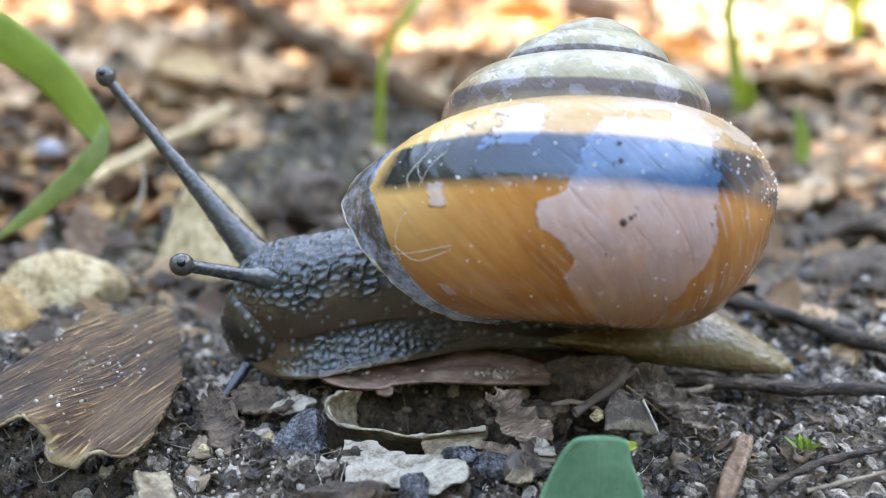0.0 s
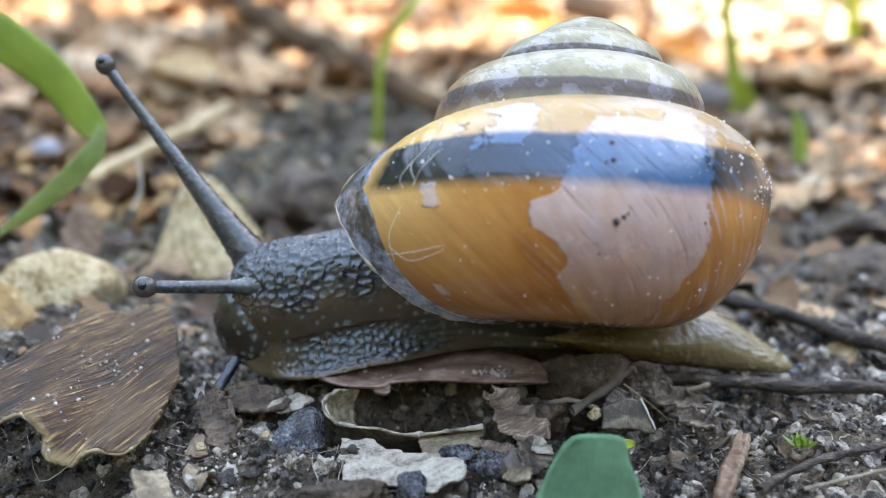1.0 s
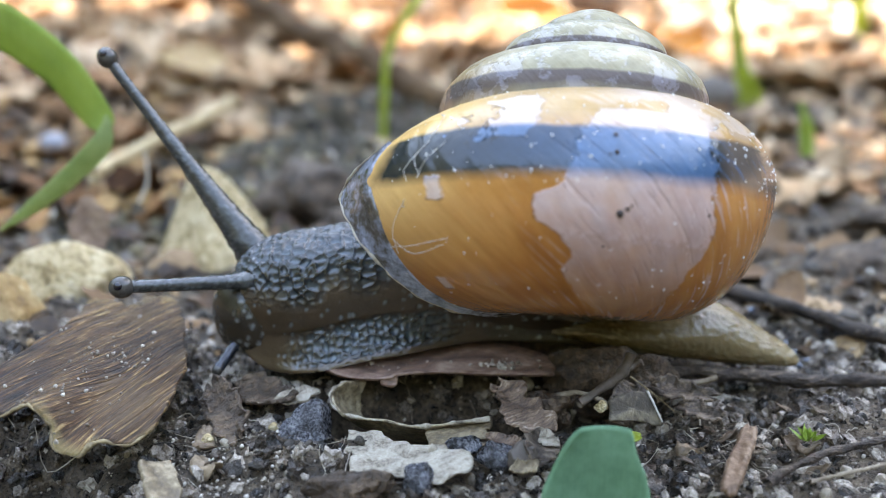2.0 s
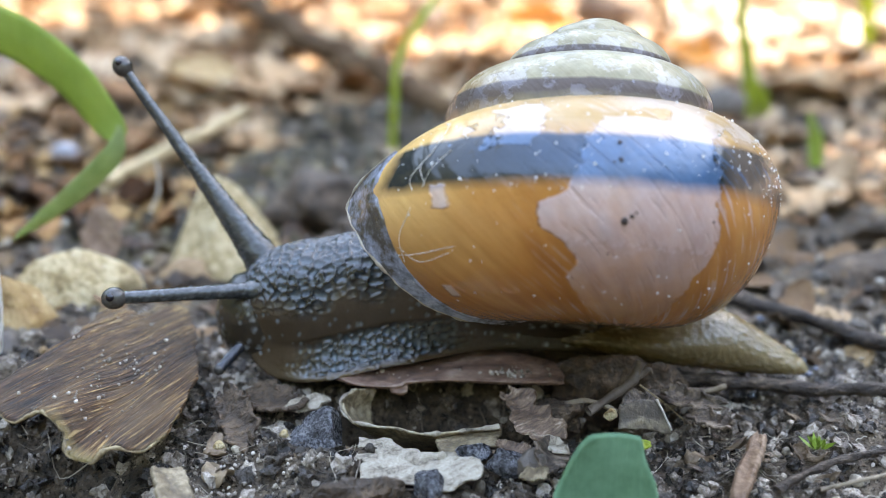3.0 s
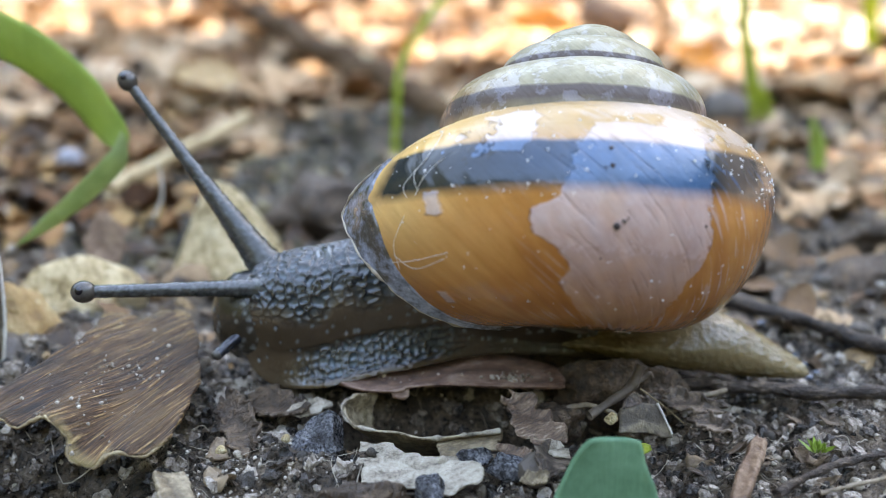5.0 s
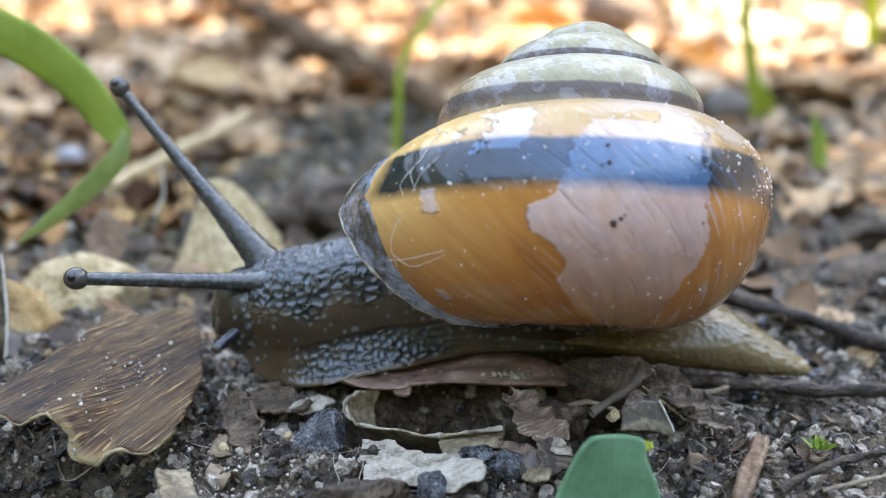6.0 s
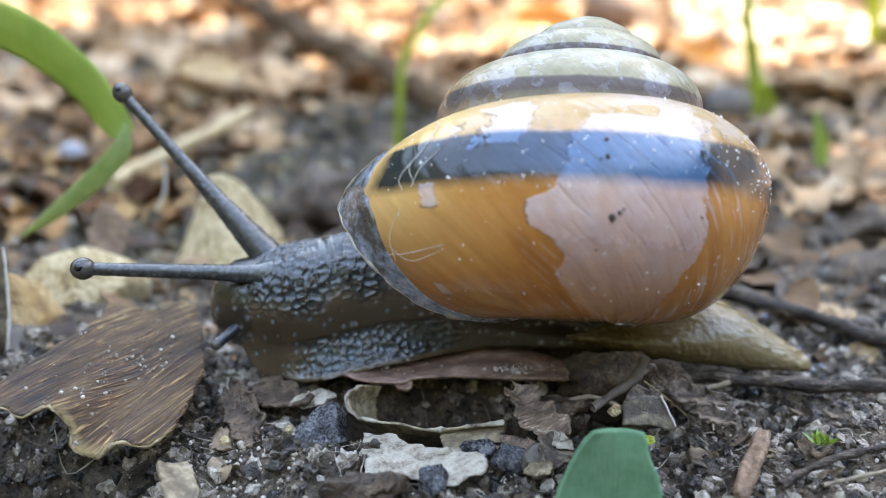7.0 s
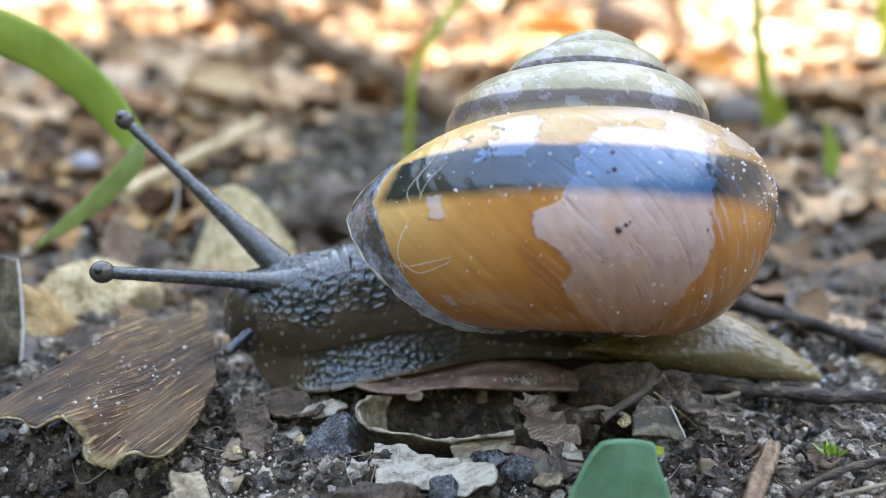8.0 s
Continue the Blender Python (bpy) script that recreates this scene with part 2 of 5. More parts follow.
brown.color(brown.mix(edge_f, brown_col, (0.40, 0.30, 0.13))).rough(0.45).bump(fib, 0.45 * MM).bump(brown.noise(0.35 * MM, 4.0, 0.7), 0.06 * MM)


# ---- mesh helpers ----
def mesh_of(name, verts, faces, material, smooth=True, attrs=None):
    me = bpy.data.meshes.new(name)
    me.from_pydata([tuple(v) for v in np.asarray(verts, float)], [], faces)
    me.materials.append(material.m)
    if smooth:
        me.polygons.foreach_set("use_smooth", [True] * len(me.polygons))
    for key, val in (attrs or {}).items():
        a = me.attributes.new(key, "FLOAT", "POINT")
        a.data.foreach_set("value", np.asarray(val, float))
    me.update()
    return me


def put(name, me, parent=None, m=None, label="", category="", group="", kind=""):
    ob = new(name, me)
    if parent is not None:
        ob.parent = parent
    if m is not None:
        ob.matrix_basis = m
    return tagged(ob, label, category, group, kind)


def grid_faces(nu, nv, loop_u=False, loop_v=False, flip=False):
    out = []
    for i in range(nu if loop_u else nu - 1):
        for j in range(nv if loop_v else nv - 1):
            a, b = i * nv + j, ((i + 1) % nu) * nv + j
            c, d = ((i + 1) % nu) * nv + (j + 1) % nv, i * nv + (j + 1) % nv
            out.append((a, d, c, b) if flip else (a, b, c, d))
    return out


def grid_normals(g):
    du, dv = np.gradient(g, axis=0), np.gradient(g, axis=1)
    n = np.cross(du, dv)
    return n / (np.linalg.norm(n, axis=2, keepdims=True) + 1e-15)


def sheet_mesh(name, g, thick, material, attrs=None):
    """A closed sheet of that thickness over a grid of points g (nu, nv, 3)."""
    nu, nv = g.shape[:2]
    n = grid_normals(g)
    t = np.full((nu, nv, 1), thick)
    t[0] *= 0.4
    t[-1] *= 0.4
    t[:, 0] *= 0.4
    t[:, -1] *= 0.4
    v = np.concatenate([(g + n * t / 2).reshape(-1, 3), (g - n * t / 2).reshape(-1, 3)])
    k = nu * nv
    f = grid_faces(nu, nv) + [tuple(k + q for q in r) for r in grid_faces(nu, nv, flip=True)]
    ring = [j for j in range(nv)] + [i * nv + nv - 1 for i in range(1, nu)] + [(nu - 1) * nv + j for j in range(nv - 2, -1, -1)] + [i * nv for i in range(nu - 2, 0, -1)]
    for a, b in zip(ring, ring[1:] + ring[:1]):
        f.append((a, b, k + b, k + a))
    at = {key: np.concatenate([np.ravel(q), np.ravel(q)]) for key, q in (attrs or {}).items()}
    return mesh_of(name, v, f, material, attrs=at)


def spline(pts, n):
    """A smooth curve through the points, n samples."""
    p = np.asarray(pts, float)
    q = np.concatenate([[2 * p[0] - p[1]], p, [2 * p[-1] - p[-2]]])
    out = []
    for s in np.linspace(0, len(p) - 1, n):
        i = min(int(s), len(p) - 2)
        f = s - i
        a, b, c, d = q[i:i + 4]
        out.append(0.5 * (2 * b + (c - a) * f + (2 * a - 5 * b + 4 * c - d) * f * f + (3 * b - a - 3 * c + d) * f ** 3))
    return np.array(out)


def tube_grid(path, radii, sides=12, squash=1.0, wobble=0.0, seed=0):
    path = np.asarray(path, float)
    tan = np.gradient(path, axis=0)
    tan /= np.linalg.norm(tan, axis=1, keepdims=True) + 1e-15
    ref = np.array([0, 0, 1.0]) if abs(tan[:, 2]).mean() < 0.8 else np.array([0, 1.0, 0])
    s = np.cross(tan, ref)
    s /= np.linalg.norm(s, axis=1, keepdims=True)
    u = np.cross(s, tan)
    a = np.linspace(0, 2 * np.pi, sides, endpoint=False)
    r = np.broadcast_to(np.asarray(radii, float), (len(path),))[:, None, None]
    g = path[:, None] + r * (np.cos(a)[None, :, None] * s[:, None] + squash * np.sin(a)[None, :, None] * u[:, None])
    if wobble:
        d = fbm(g.reshape(-1, 3), float(np.max(r)) * 2.5, 3, seed).reshape(g.shape[:2])
        g = path[:, None] + (g - path[:, None]) * (1 + wobble * d[..., None])
    return g


def tube_mesh(name, path, radii, material, sides=12, **k):
    g = tube_grid(path, radii, sides, **k)
    n = len(g)
    f = grid_faces(n, sides, loop_v=True) + [tuple(range(sides - 1, -1, -1)), tuple(range((n - 1) * sides, n * sides))]
    return mesh_of(name, g.reshape(-1, 3), f, material)


def ico(sub):
    bm = bmesh.new()
    bmesh.ops.create_icosphere(bm, subdivisions=sub, radius=1)
    v = np.array([q.co[:] for q in bm.verts])
    f = [tuple(x.index for x in q.verts) for q in bm.faces]
    bm.free()
    return v, f


ICO = {s: ico(s) for s in (1, 2, 4, 5)}


def stone_mesh(name, radii, seed, material, rough=0.25, sub=4, facets=0.0, cut=0.62):
    v, f = ICO[sub]
    p = v.copy()
    d = rough * fbm(p + seed * 7.7, 1.1, 4, seed)
    if facets:
        rs = np.random.RandomState(seed)
        for _ in range(11):
            n = rs.normal(size=3)
            n /= np.linalg.norm(n)
            h = cut + 0.25 * rs.rand()
            over = np.maximum(p @ n - h, 0)
            p = p - over[:, None] * n * facets
    p = p * (1 + d[:, None]) * np.asarray(radii)
    return mesh_of(name, p, f, material)


def stone(name, x, y, z, radii, seed, material, label, category="stone", turn=0, **k):
    me = stone_mesh(name, np.array(radii) * MM, seed, material, **k)
    return put(name, me, None, pose(x * MM, y * MM, z * MM, 0, 0, turn), label, category)


def twig(name, pts, r0, r1, material, label, category="twig", n=64, wobble=0.42, seed=1, group=""):
    path = spline(np.array(pts) * MM, n)
    path += 0.35 * r0 * MM * np.stack([fbm(path + k, 3 * MM, 2, seed + k) for k in range(3)], 1)
    base = path[0].copy()
    return put(name, tube_mesh(name, path - base, np.linspace(r0, r1, n) * MM, material, 10, wobble=wobble, seed=seed), None, Matrix.Translation(base), label, category, group)


# ---- ground ----
def graded(lo, hi, step, far, grow):
    core = list(np.arange(lo, hi + step / 2, step))
    s, a = step, core[0]
    left = []
    while a > -far:
        s *= grow
        a -= s
        left.append(a)
    s, b = step, core[-1]
    right = []
    while b < far:
        s *= grow
        b += s
        right.append(b)
    return np.array(left[::-1] + core + right)


def ground_height(x, y):
    p = np.stack([x, y, np.zeros_like(x)], 1)
    r = np.sqrt(x ** 2 + (y + 0.01) ** 2)
    z = 0.9 * MM * fbm(p, 7 * MM, 3, 3) + 0.45 * MM * fbm(p, 1.6 * MM, 3, 11)
    z += np.clip((r - 0.03) / 0.15, 0, 1) * 3.5 * MM * fbm(p, 35 * MM, 3, 21)
    z += np.clip((r - 2) / 20, 0, 1) * 0.25 * fbm(p, 6.0, 3, 31)
    # hollow beneath the bark flake, trodden line under the snail
    z -= 4.4 * MM * np.exp(-(((x + 0.0006) / 0.0048) ** 4 + ((y + 0.0046) / 0.0027) ** 4))
    z -= 5.5 * MM * np.exp(-(((x + 0.0186) / 0.0036) ** 2 + ((y + 0.0104) / 0.0036) ** 2))
    z -= 2.0 * MM * np.exp(-(((x - 0.0085) / 0.0035) ** 2 + ((y + 0.0035) / 0.0018) ** 2))
    z -= 0.7 * MM
    return z


gx, gy = graded(-0.034, 0.036, 0.00035, 60, 1.16), graded(-0.020, 0.032, 0.00035, 60, 1.16)
GX, GY = np.meshgrid(gx, gy, indexing="ij")
GZ = ground_height(GX.ravel(), GY.ravel())
ground = put("ground", mesh_of("ground", np.stack([GX.ravel(), GY.ravel(), GZ], 1), grid_faces(len(gx), len(gy)), soil_mat), None, None,
             "dark moist woodland soil with crumbs and litter", "ground", "", "structure")


def ground_at(x, y):
    return float(ground_height(np.array([x * MM]), np.array([y * MM]))[0]) / MM


# unseen woods close the place all round, added to block low sky light
woods_mat = earthy("dark_woods", [(0.3, (0.010, 0.016, 0.006)), (0.5, (0.03, 0.045, 0.015)), (0.7, (0.07, 0.09, 0.03))], 500 * MM, (0.6, 0.9), 60)


def woods_ring():
    nu, nv = 160, 26
    A, T = np.meshgrid(np.linspace(0, 2 * np.pi, nu, endpoint=False), np.linspace(0, 1, nv), indexing="ij")
    r = 7.5 - 0.8 * T + 1.6 * T ** 3
    g = np.stack([r * np.cos(A), r * np.sin(A), -0.6 + 5.4 * T], -1)
    p = g.reshape(-1, 3)
    d = fbm(p, 1.4, 4, 51).reshape(A.shape)
    out = np.stack([np.cos(A), np.sin(A), 0.9 * T], -1)
    return mesh_of("woods", (g + 0.55 * d[..., None] * out).reshape(-1, 3), grid_faces(nu, nv, loop_u=True, flip=True), woods_mat)


put("backdrop", woods_ring(), None, None, "unseen dark green woods added all round to block the low sky", "woods", "", "structure")

# ---- snail ----
SN_BASE = Vector((6 * MM, 0, 0))
SN_PIVOT = Vector((6 * MM, 0, 8 * MM))
snail = tagged(new("snail"), "living garden snail with a glossy brown-banded amber shell creeping over bark", "snail")
snail.matrix_basis = Matrix.Translation(SN_BASE)
APEX = (7.646, 0.256, 17.827)
TILT, LEAN = -21.824, 7.732
W, RC, RA, BU, BL, HC, PW, AZ = 1.587, 4.533, 6.02, 4.683, 4.625, 10.25, 1.368, 200.5
shell_m = Matrix.Translation((APEX[0] * MM - SN_BASE.x, APEX[1] * MM, APEX[2] * MM)) @ pose(0, 0, 0, 0, LEAN, 0) @ pose(0, 0, 0, TILT, 0, 0)


def whorl(n, phi, grow=1.0):
    """The shell's surface: n turns back from the mouth, phi round the tube (0 outward, up positive)."""
    s = W ** -n
    sp = np.sin(phi)
    az = np.radians(AZ) + 2 * np.pi * n + np.radians(1.7) * np.clip(-sp, -0.15, 1) * np.exp(-n * 9) + np.radians(7.0) * np.clip(sp / 0.5, 0, 1) * np.exp(-n * 20)
    b = np.where(sp > 0, BU * (1 - 0.15 * np.exp(-n * 20) - 0.09 * np.clip((n - 0.85) / 0.2, 0, 1)), BL * (1 + 1.534 * np.clip(n, 0, 0.7)))
    r = s * (RC + RA * grow * np.cos(phi))
    h = -HC * s ** PW + b * grow * s * sp
    return np.stack([r * np.cos(az), r * np.sin(az), h], -1) * MM


def shell_meshes():
    nu, nv = 620, 150
    n = np.concatenate([np.linspace(0, 1, 330, endpoint=False), np.linspace(1, 5.2, nu - 330)])
    phi = np.linspace(-np.pi, np.pi, nv, endpoint=False)
    N, P = np.meshgrid(n, phi, indexing="ij")
    rib = 1 + 0.0018 * np.sin((N + 0.0006 * np.degrees(P)) * 2 * np.pi * 75 + 3 * np.sin(N * 40)) + 0.004 * value_noise(np.stack([N.ravel() * 26, P.ravel() * 1.1, 0 * P.ravel()], 1), 5).reshape(N.shape)
    g = whorl(N, P, rib)
    return mesh_of("shell", g.reshape(-1, 3), grid_faces(nu, nv, loop_v=True, flip=True), shell_mat, attrs={"turns": N.ravel(), "girth": np.degrees(P).ravel()})


# shell material: bands, worn outer skin, sky sheen painted as a milky film
sm = Mat("snail_shell")
turns, girth = sm.attr("turns"), sm.attr("girth")


def between(m, v, lo, hi, soft):
    a = m.math("MULTIPLY", m.math("SUBTRACT", v, lo), 1.0 / soft, True)
    b = m.math("MULTIPLY", m.math("SUBTRACT", hi, v), 1.0 / soft, True)
    return m.math("MULTIPLY", a, b)


wob = sm.math("MULTIPLY", sm.math("SUBTRACT", sm.noise(1.5 * MM, 4.0, 0.6), 0.5), 5.0)
gw = sm.math("ADD", girth, wob)
band_top = sm.math("SUBTRACT", 25.0, sm.math("MULTIPLY", sm.math("MULTIPLY", sm.math("SUBTRACT", turns, 0.6), 2.0, True), 12.0))
band = sm.math("MULTIPLY", sm.math("MULTIPLY", sm.math("MULTIPLY", sm.math("ADD", gw, 6.0), 1 / 6.0, True), sm.math("MULTIPLY", sm.math("SUBTRACT", band_top, gw), 1 / 3.0, True)), between(sm, sm.math("ADD", turns, sm.math("MULTIPLY", wob, 0.004)), 0.008, 9.0, 0.02))
growth = sm.n.new("ShaderNodeTexNoise")
comb = sm.n.new("ShaderNodeCombineXYZ")
sm.link(sm.math("MULTIPLY", sm.math("ADD", turns, sm.math("MULTIPLY", girth, 0.0012)), 75.0), comb.inputs[0]).link(sm.math("MULTIPLY", girth, 0.02), comb.inputs[1])
growth.inputs["Scale"].default_value, growth.inputs["Detail"].default_value = 1.0, 4.0
sm.link(comb.outputs[0], growth.inputs["Vector"])
amber = sm.ramp(sm.math("ADD", sm.math("MULTIPLY", sm.noise(6 * MM, 3.0, 0.6), 0.66), sm.math("MULTIPLY", growth.outputs["Fac"], 0.34)),
                [(0.30, (0.27, 0.090, 0.020)), (0.5, (0.43, 0.170, 0.042)), (0.7, (0.56, 0.27, 0.085))])
upper = sm.math("MULTIPLY", sm.math("SUBTRACT", girth, 8.0), 1 / 25.0, True)
amber = sm.mix(upper, amber, (0.40, 0.25, 0.11))
lipward = between(sm, turns, -0.05, 0.105, 0.06)
amber = sm.mix(sm.math("MULTIPLY", sm.math("MULTIPLY", lipward, sm.math("MULTIPLY", sm.math("ADD", girth, 55.0), 1 / 45.0, True)), 0.8), amber, (0.74, 0.45, 0.17))
spire = sm.math("MULTIPLY", sm.math("SUBTRACT", turns, 0.85), 4.0, True)
amber = sm.mix(spire, amber, sm.ramp(sm.noise(1.6 * MM, 4.0, 0.6), [(0.35, (0.23, 0.20, 0.115)), (0.65, (0.37, 0.33, 0.21))]))
band_col = sm.mix(sm.math("MULTIPLY", sm.math("SUBTRACT", turns, 0.262), 60.0, True), (0.016, 0.020, 0.022), (0.105, 0.080, 0.066))
skin = sm.mix(band, amber, band_col)
# worn patch between two growth lines, with a chipped outline
chipn = sm.n.new("ShaderNodeTexNoise")
chipn.inputs["Scale"].default_value, chipn.inputs["Detail"].default_value, chipn.inputs["Roughness"].default_value = 1 / (3.2 * MM), 5.0, 0.62
sm.link(sm.coord, chipn.inputs["Vector"])
chip = sm.math("SUBTRACT", chipn.outputs["Fac"], 0.5)
tn = sm.math("ADD", turns, sm.math("MULTIPLY", chip, 0.22))
tw = sm.math("ADD", turns, sm.math("MULTIPLY", chip, 0.045))
edge_n = sm.ramp(sm.math("MULTIPLY", sm.math("ADD", girth, 90.0), 1 / 180.0), [((a_ + 90) / 180.0, v_) for a_, v_ in (
    (-72, 0.200), (-62, 0.183), (-45, 0.160), (-36, 0.171), (-30, 0.163), (-22, 0.145), (-12, 0.135), (-6, 0.158), (7, 0.169), (20, 0.162), (33, 0.172))])
worn = sm.math("MULTIPLY", sm.math("MULTIPLY", sm.math("SUBTRACT", tw, edge_n), 500.0, True), sm.math("MULTIPLY", sm.math("SUBTRACT", 0.270, sm.math("ADD", turns, sm.math("MULTIPLY", chip, 0.10))), 500.0, True))
worn = sm.math("MULTIPLY", worn, between(sm, sm.math("ADD", girth, sm.math("MULTIPLY", chip, 18.0)), -80.0, 36.0, 0.8))
# film over the band, rising with turns as the painted sky reflection does
worn_sheen = sm.math("MULTIPLY", sm.math("MULTIPLY", between(sm, tn, 0.088, 0.24, 0.003), between(sm, sm.math("ADD", girth, sm.math("MULTIPLY", chip, 14.0)), -1.0, 24.0, 0.8)), sm.math("MULTIPLY", sm.math("SUBTRACT", turns, 0.075), 5.5, True))
islet = sm.math("MULTIPLY", between(sm, sm.math("ADD", turns, sm.math("MULTIPLY", chip, 0.12)), 0.096, 0.128, 0.003), between(sm, sm.math("ADD", girth, sm.math("MULTIPLY", chip, 30.0)), 14.0, 50.0, 0.8))
islet2 = sm.math("MULTIPLY", between(sm, tw, 0.064, 0.080, 0.003), between(sm, sm.math("ADD", girth, sm.math("MULTIPLY", chip, 14.0)), -14.0, -2.0, 0.8))
scuff = sm.math("MULTIPLY", sm.math("MULTIPLY", sm.math("SUBTRACT", chipn.outputs["Fac"], 0.50), 30.0, True), between(sm, girth, 22.0, 75.0, 12.0))
scuff = sm.math("MULTIPLY", sm.math("MULTIPLY", scuff, between(sm, turns, 0.17, 0.42, 0.04)), 0.8)
fleck = sm.noise(1.0 * MM, 4.0, 0.65)
worn3 = sm.math("MULTIPLY", between(sm, turns, 1.0, 9.0, 0.05), sm.math("MULTIPLY", sm.math("MULTIPLY", sm.math("SUBTRACT", fleck, 0.49), 12.0, True), 0.6))
# slanted scratches over the worn half
scr = sm.n.new("ShaderNodeTexNoise")
scr.inputs["Scale"].default_value, scr.inputs["Detail"].default_value = 1.0, 3.0
comb_s = sm.n.new("ShaderNodeCombineXYZ")
sm.link(sm.math("MULTIPLY", sm.math("ADD", turns, sm.math("MULTIPLY", girth, 0.0016)), 210.0), comb_s.inputs[0]).link(sm.math("MULTIPLY", girth, 0.055), comb_s.inputs[1])
sm.link(comb_s.outputs[0], scr.inputs["Vector"])
scratch = sm.math("MULTIPLY", sm.math("MULTIPLY", sm.math("SUBTRACT", scr.outputs["Fac"], 0.575), 14.0, True), between(sm, turns, 0.12, 0.48, 0.05))
# weaker towards the underside: the sheen's fall-off put into the mask
thin = sm.math("ADD", sm.math("MULTIPLY", sm.math("ADD", girth, 78.0), 1 / 70.0, True), 0.12, True)
worn = sm.math("MULTIPLY", worn, thin)
# evenly paler crown: sky sheen on the spire put into the wear mask
crown = sm.math("MULTIPLY", between(sm, turns, 0.93, 9.0, 0.06), 0.1)
islet3 = sm.math("MULTIPLY", between(sm, sm.math("ADD", turns, sm.math("MULTIPLY", chip, 0.02)), 0.046, 0.060, 0.003), between(sm, sm.math("ADD", girth, sm.math("MULTIPLY", chip, 10.0)), -61.0, -52.0, 1.5))
for w_ in (crown, worn_sheen, islet, islet2, islet3, scuff, worn3, sm.math("MULTIPLY", scratch, 0.7)):
    worn = sm.math("MAXIMUM", worn, w_)
speck_n = sm.n.new("ShaderNodeTexVoronoi")
speck_n.inputs["Scale"].default_value = 1 / (0.9 * MM)
sm.link(sm.coord, speck_n.inputs["Vector"])
speck = sm.math("MULTIPLY", sm.math("LESS_THAN", speck_n.outputs["Distance"], 0.085), sm.math("GREATER_THAN", sm.noise(3 * MM), 0.47))
worn = sm.math("MAXIMUM", worn, speck)
# worn film colour; its blue over the band paints in the reflected sky
pale = sm.mix(sm.math("SUBTRACT", sm.math("ADD", sm.math("MULTIPLY", fleck, 0.5), 0.18), sm.math("MULTIPLY", upper, 0.10)), skin, sm.mix(band, (0.58, 0.57, 0.64), sm.mix(spire, (0.04, 0.19, 0.42), (0.30, 0.30, 0.37))))
sm.color(sm.mix(worn, skin, pale))
fine_n = sm.noise(0.25 * MM, 3.0, 0.7)
matt = sm.math("MULTIPLY", sm.math("SUBTRACT", girth, 26.0), 1 / 14.0, True)
matt = sm.math("MAXIMUM", matt, spire)
sm.rough(sm.mix(matt, sm.mix(worn, sm.ramp(fine_n, [(0.3, 0.10), (0.8, 0.2)]), (0.30, 0.30, 0.30)), (0.34, 0.34, 0.34)))
sm.bump(growth.outputs["Fac"], 0.07 * MM).bump(scratch, 0.04 * MM).bump(worn, -0.055 * MM).bump(fine_n, 0.014 * MM)
sm.link(sm.math("SUBTRACT", sm.math("ADD", sm.math("MULTIPLY", worn, 0.3), 0.5), sm.math("MULTIPLY", matt, 0.3)), sm.bsdf.inputs["Specular IOR Level"])
sm.set(Coat_Weight=0.06, Coat_Roughness=0.10)
sm.bump(sm.noise(2.2 * MM, 3.0, 0.6), 0.10 * MM)
shell_mat = sm
shell = put("shell", shell_meshes(), snail, shell_m, "glossy amber snail shell with one dark brown band and a worn pale patch")

lip_edge_mat = earthy("lip_edge", [(0.3, (0.16, 0.12, 0.07)), (0.7, (0.48, 0.44, 0.36))], 0.8 * MM, (0.3, 0.6), 0.02, 0.3)
# the bluish-grey stops paint the lip's sky highlight into its colour
lip_mat = earthy("shell_lip", [(0.36, (0.024, 0.018, 0.009)), (0.45, (0.075, 0.068, 0.058)), (0.53, (0.19, 0.215, 0.275)), (0.62, (0.36, 0.40, 0.50))], 4.0 * MM, (0.12, 0.28), 0.05, 0.12).set(Specular_IOR_Level=0.7, Coat_Weight=0.3, Coat_Roughness=0.1)
# flared lip swept along the mouth of the shell, broadest at its outer shoulder
phl = np.radians(np.linspace(-124, 27, 190))
lip_out = np.interp(np.degrees(phl), (-124, -60, -38, -16, -4, 12, 27), (0.002, -0.002, -0.004, -0.020, -0.029, -0.021, 0.003))
lip_in = np.interp(np.degrees(phl), (-124, -50, -15, 0, 14, 27), (0.008, 0.023, 0.022, 0.014, 0.008, 0.003))
turned = np.interp(np.degrees(phl), (-124, -85, -50, -15, 0, 27), (0.0, 0.4, 1, 0.8, 0.2, 0))
lip_g = []
for a_, gr in ((0.0, 0.985), (0.0, 1.003), (0.10, 1.007), (0.22, 1.005), (0.36, 1.006), (0.5, 1.007), (0.64, 1.009), (0.78, 1.012), (0.90, 1.017), (1.0, 1.021), (1.03, 1.012), (0.95, 0.99), (0.6, 0.975)):
    lip_g.append(whorl(lip_in + (lip_out + 0.007 * turned - lip_in) * a_, phl, gr + 0.040 * a_ ** 2.2 * turned))
lip_g = np.array(lip_g)
lip_g += 0.00005 * value_noise(lip_g.reshape(-1, 3) / 0.0006, 3).reshape(lip_g.shape[:2])[..., None]
lip = put("lip", mesh_of("lip", lip_g.reshape(-1, 3), grid_faces(13, 190, loop_u=True), lip_mat), shell, None, "dark flared rim of the shell mouth")
edge_path = lip_g[9, 50:-4]
put("lip_edge", tube_mesh("lip_edge", edge_path, np.clip(0.045 + 0.06 * value_noise(edge_path / (0.4 * MM), 6), 0.010, 1) * MM, lip_edge_mat, 6, wobble=0.4), lip, None, "thin pale chipped edge of the lip")

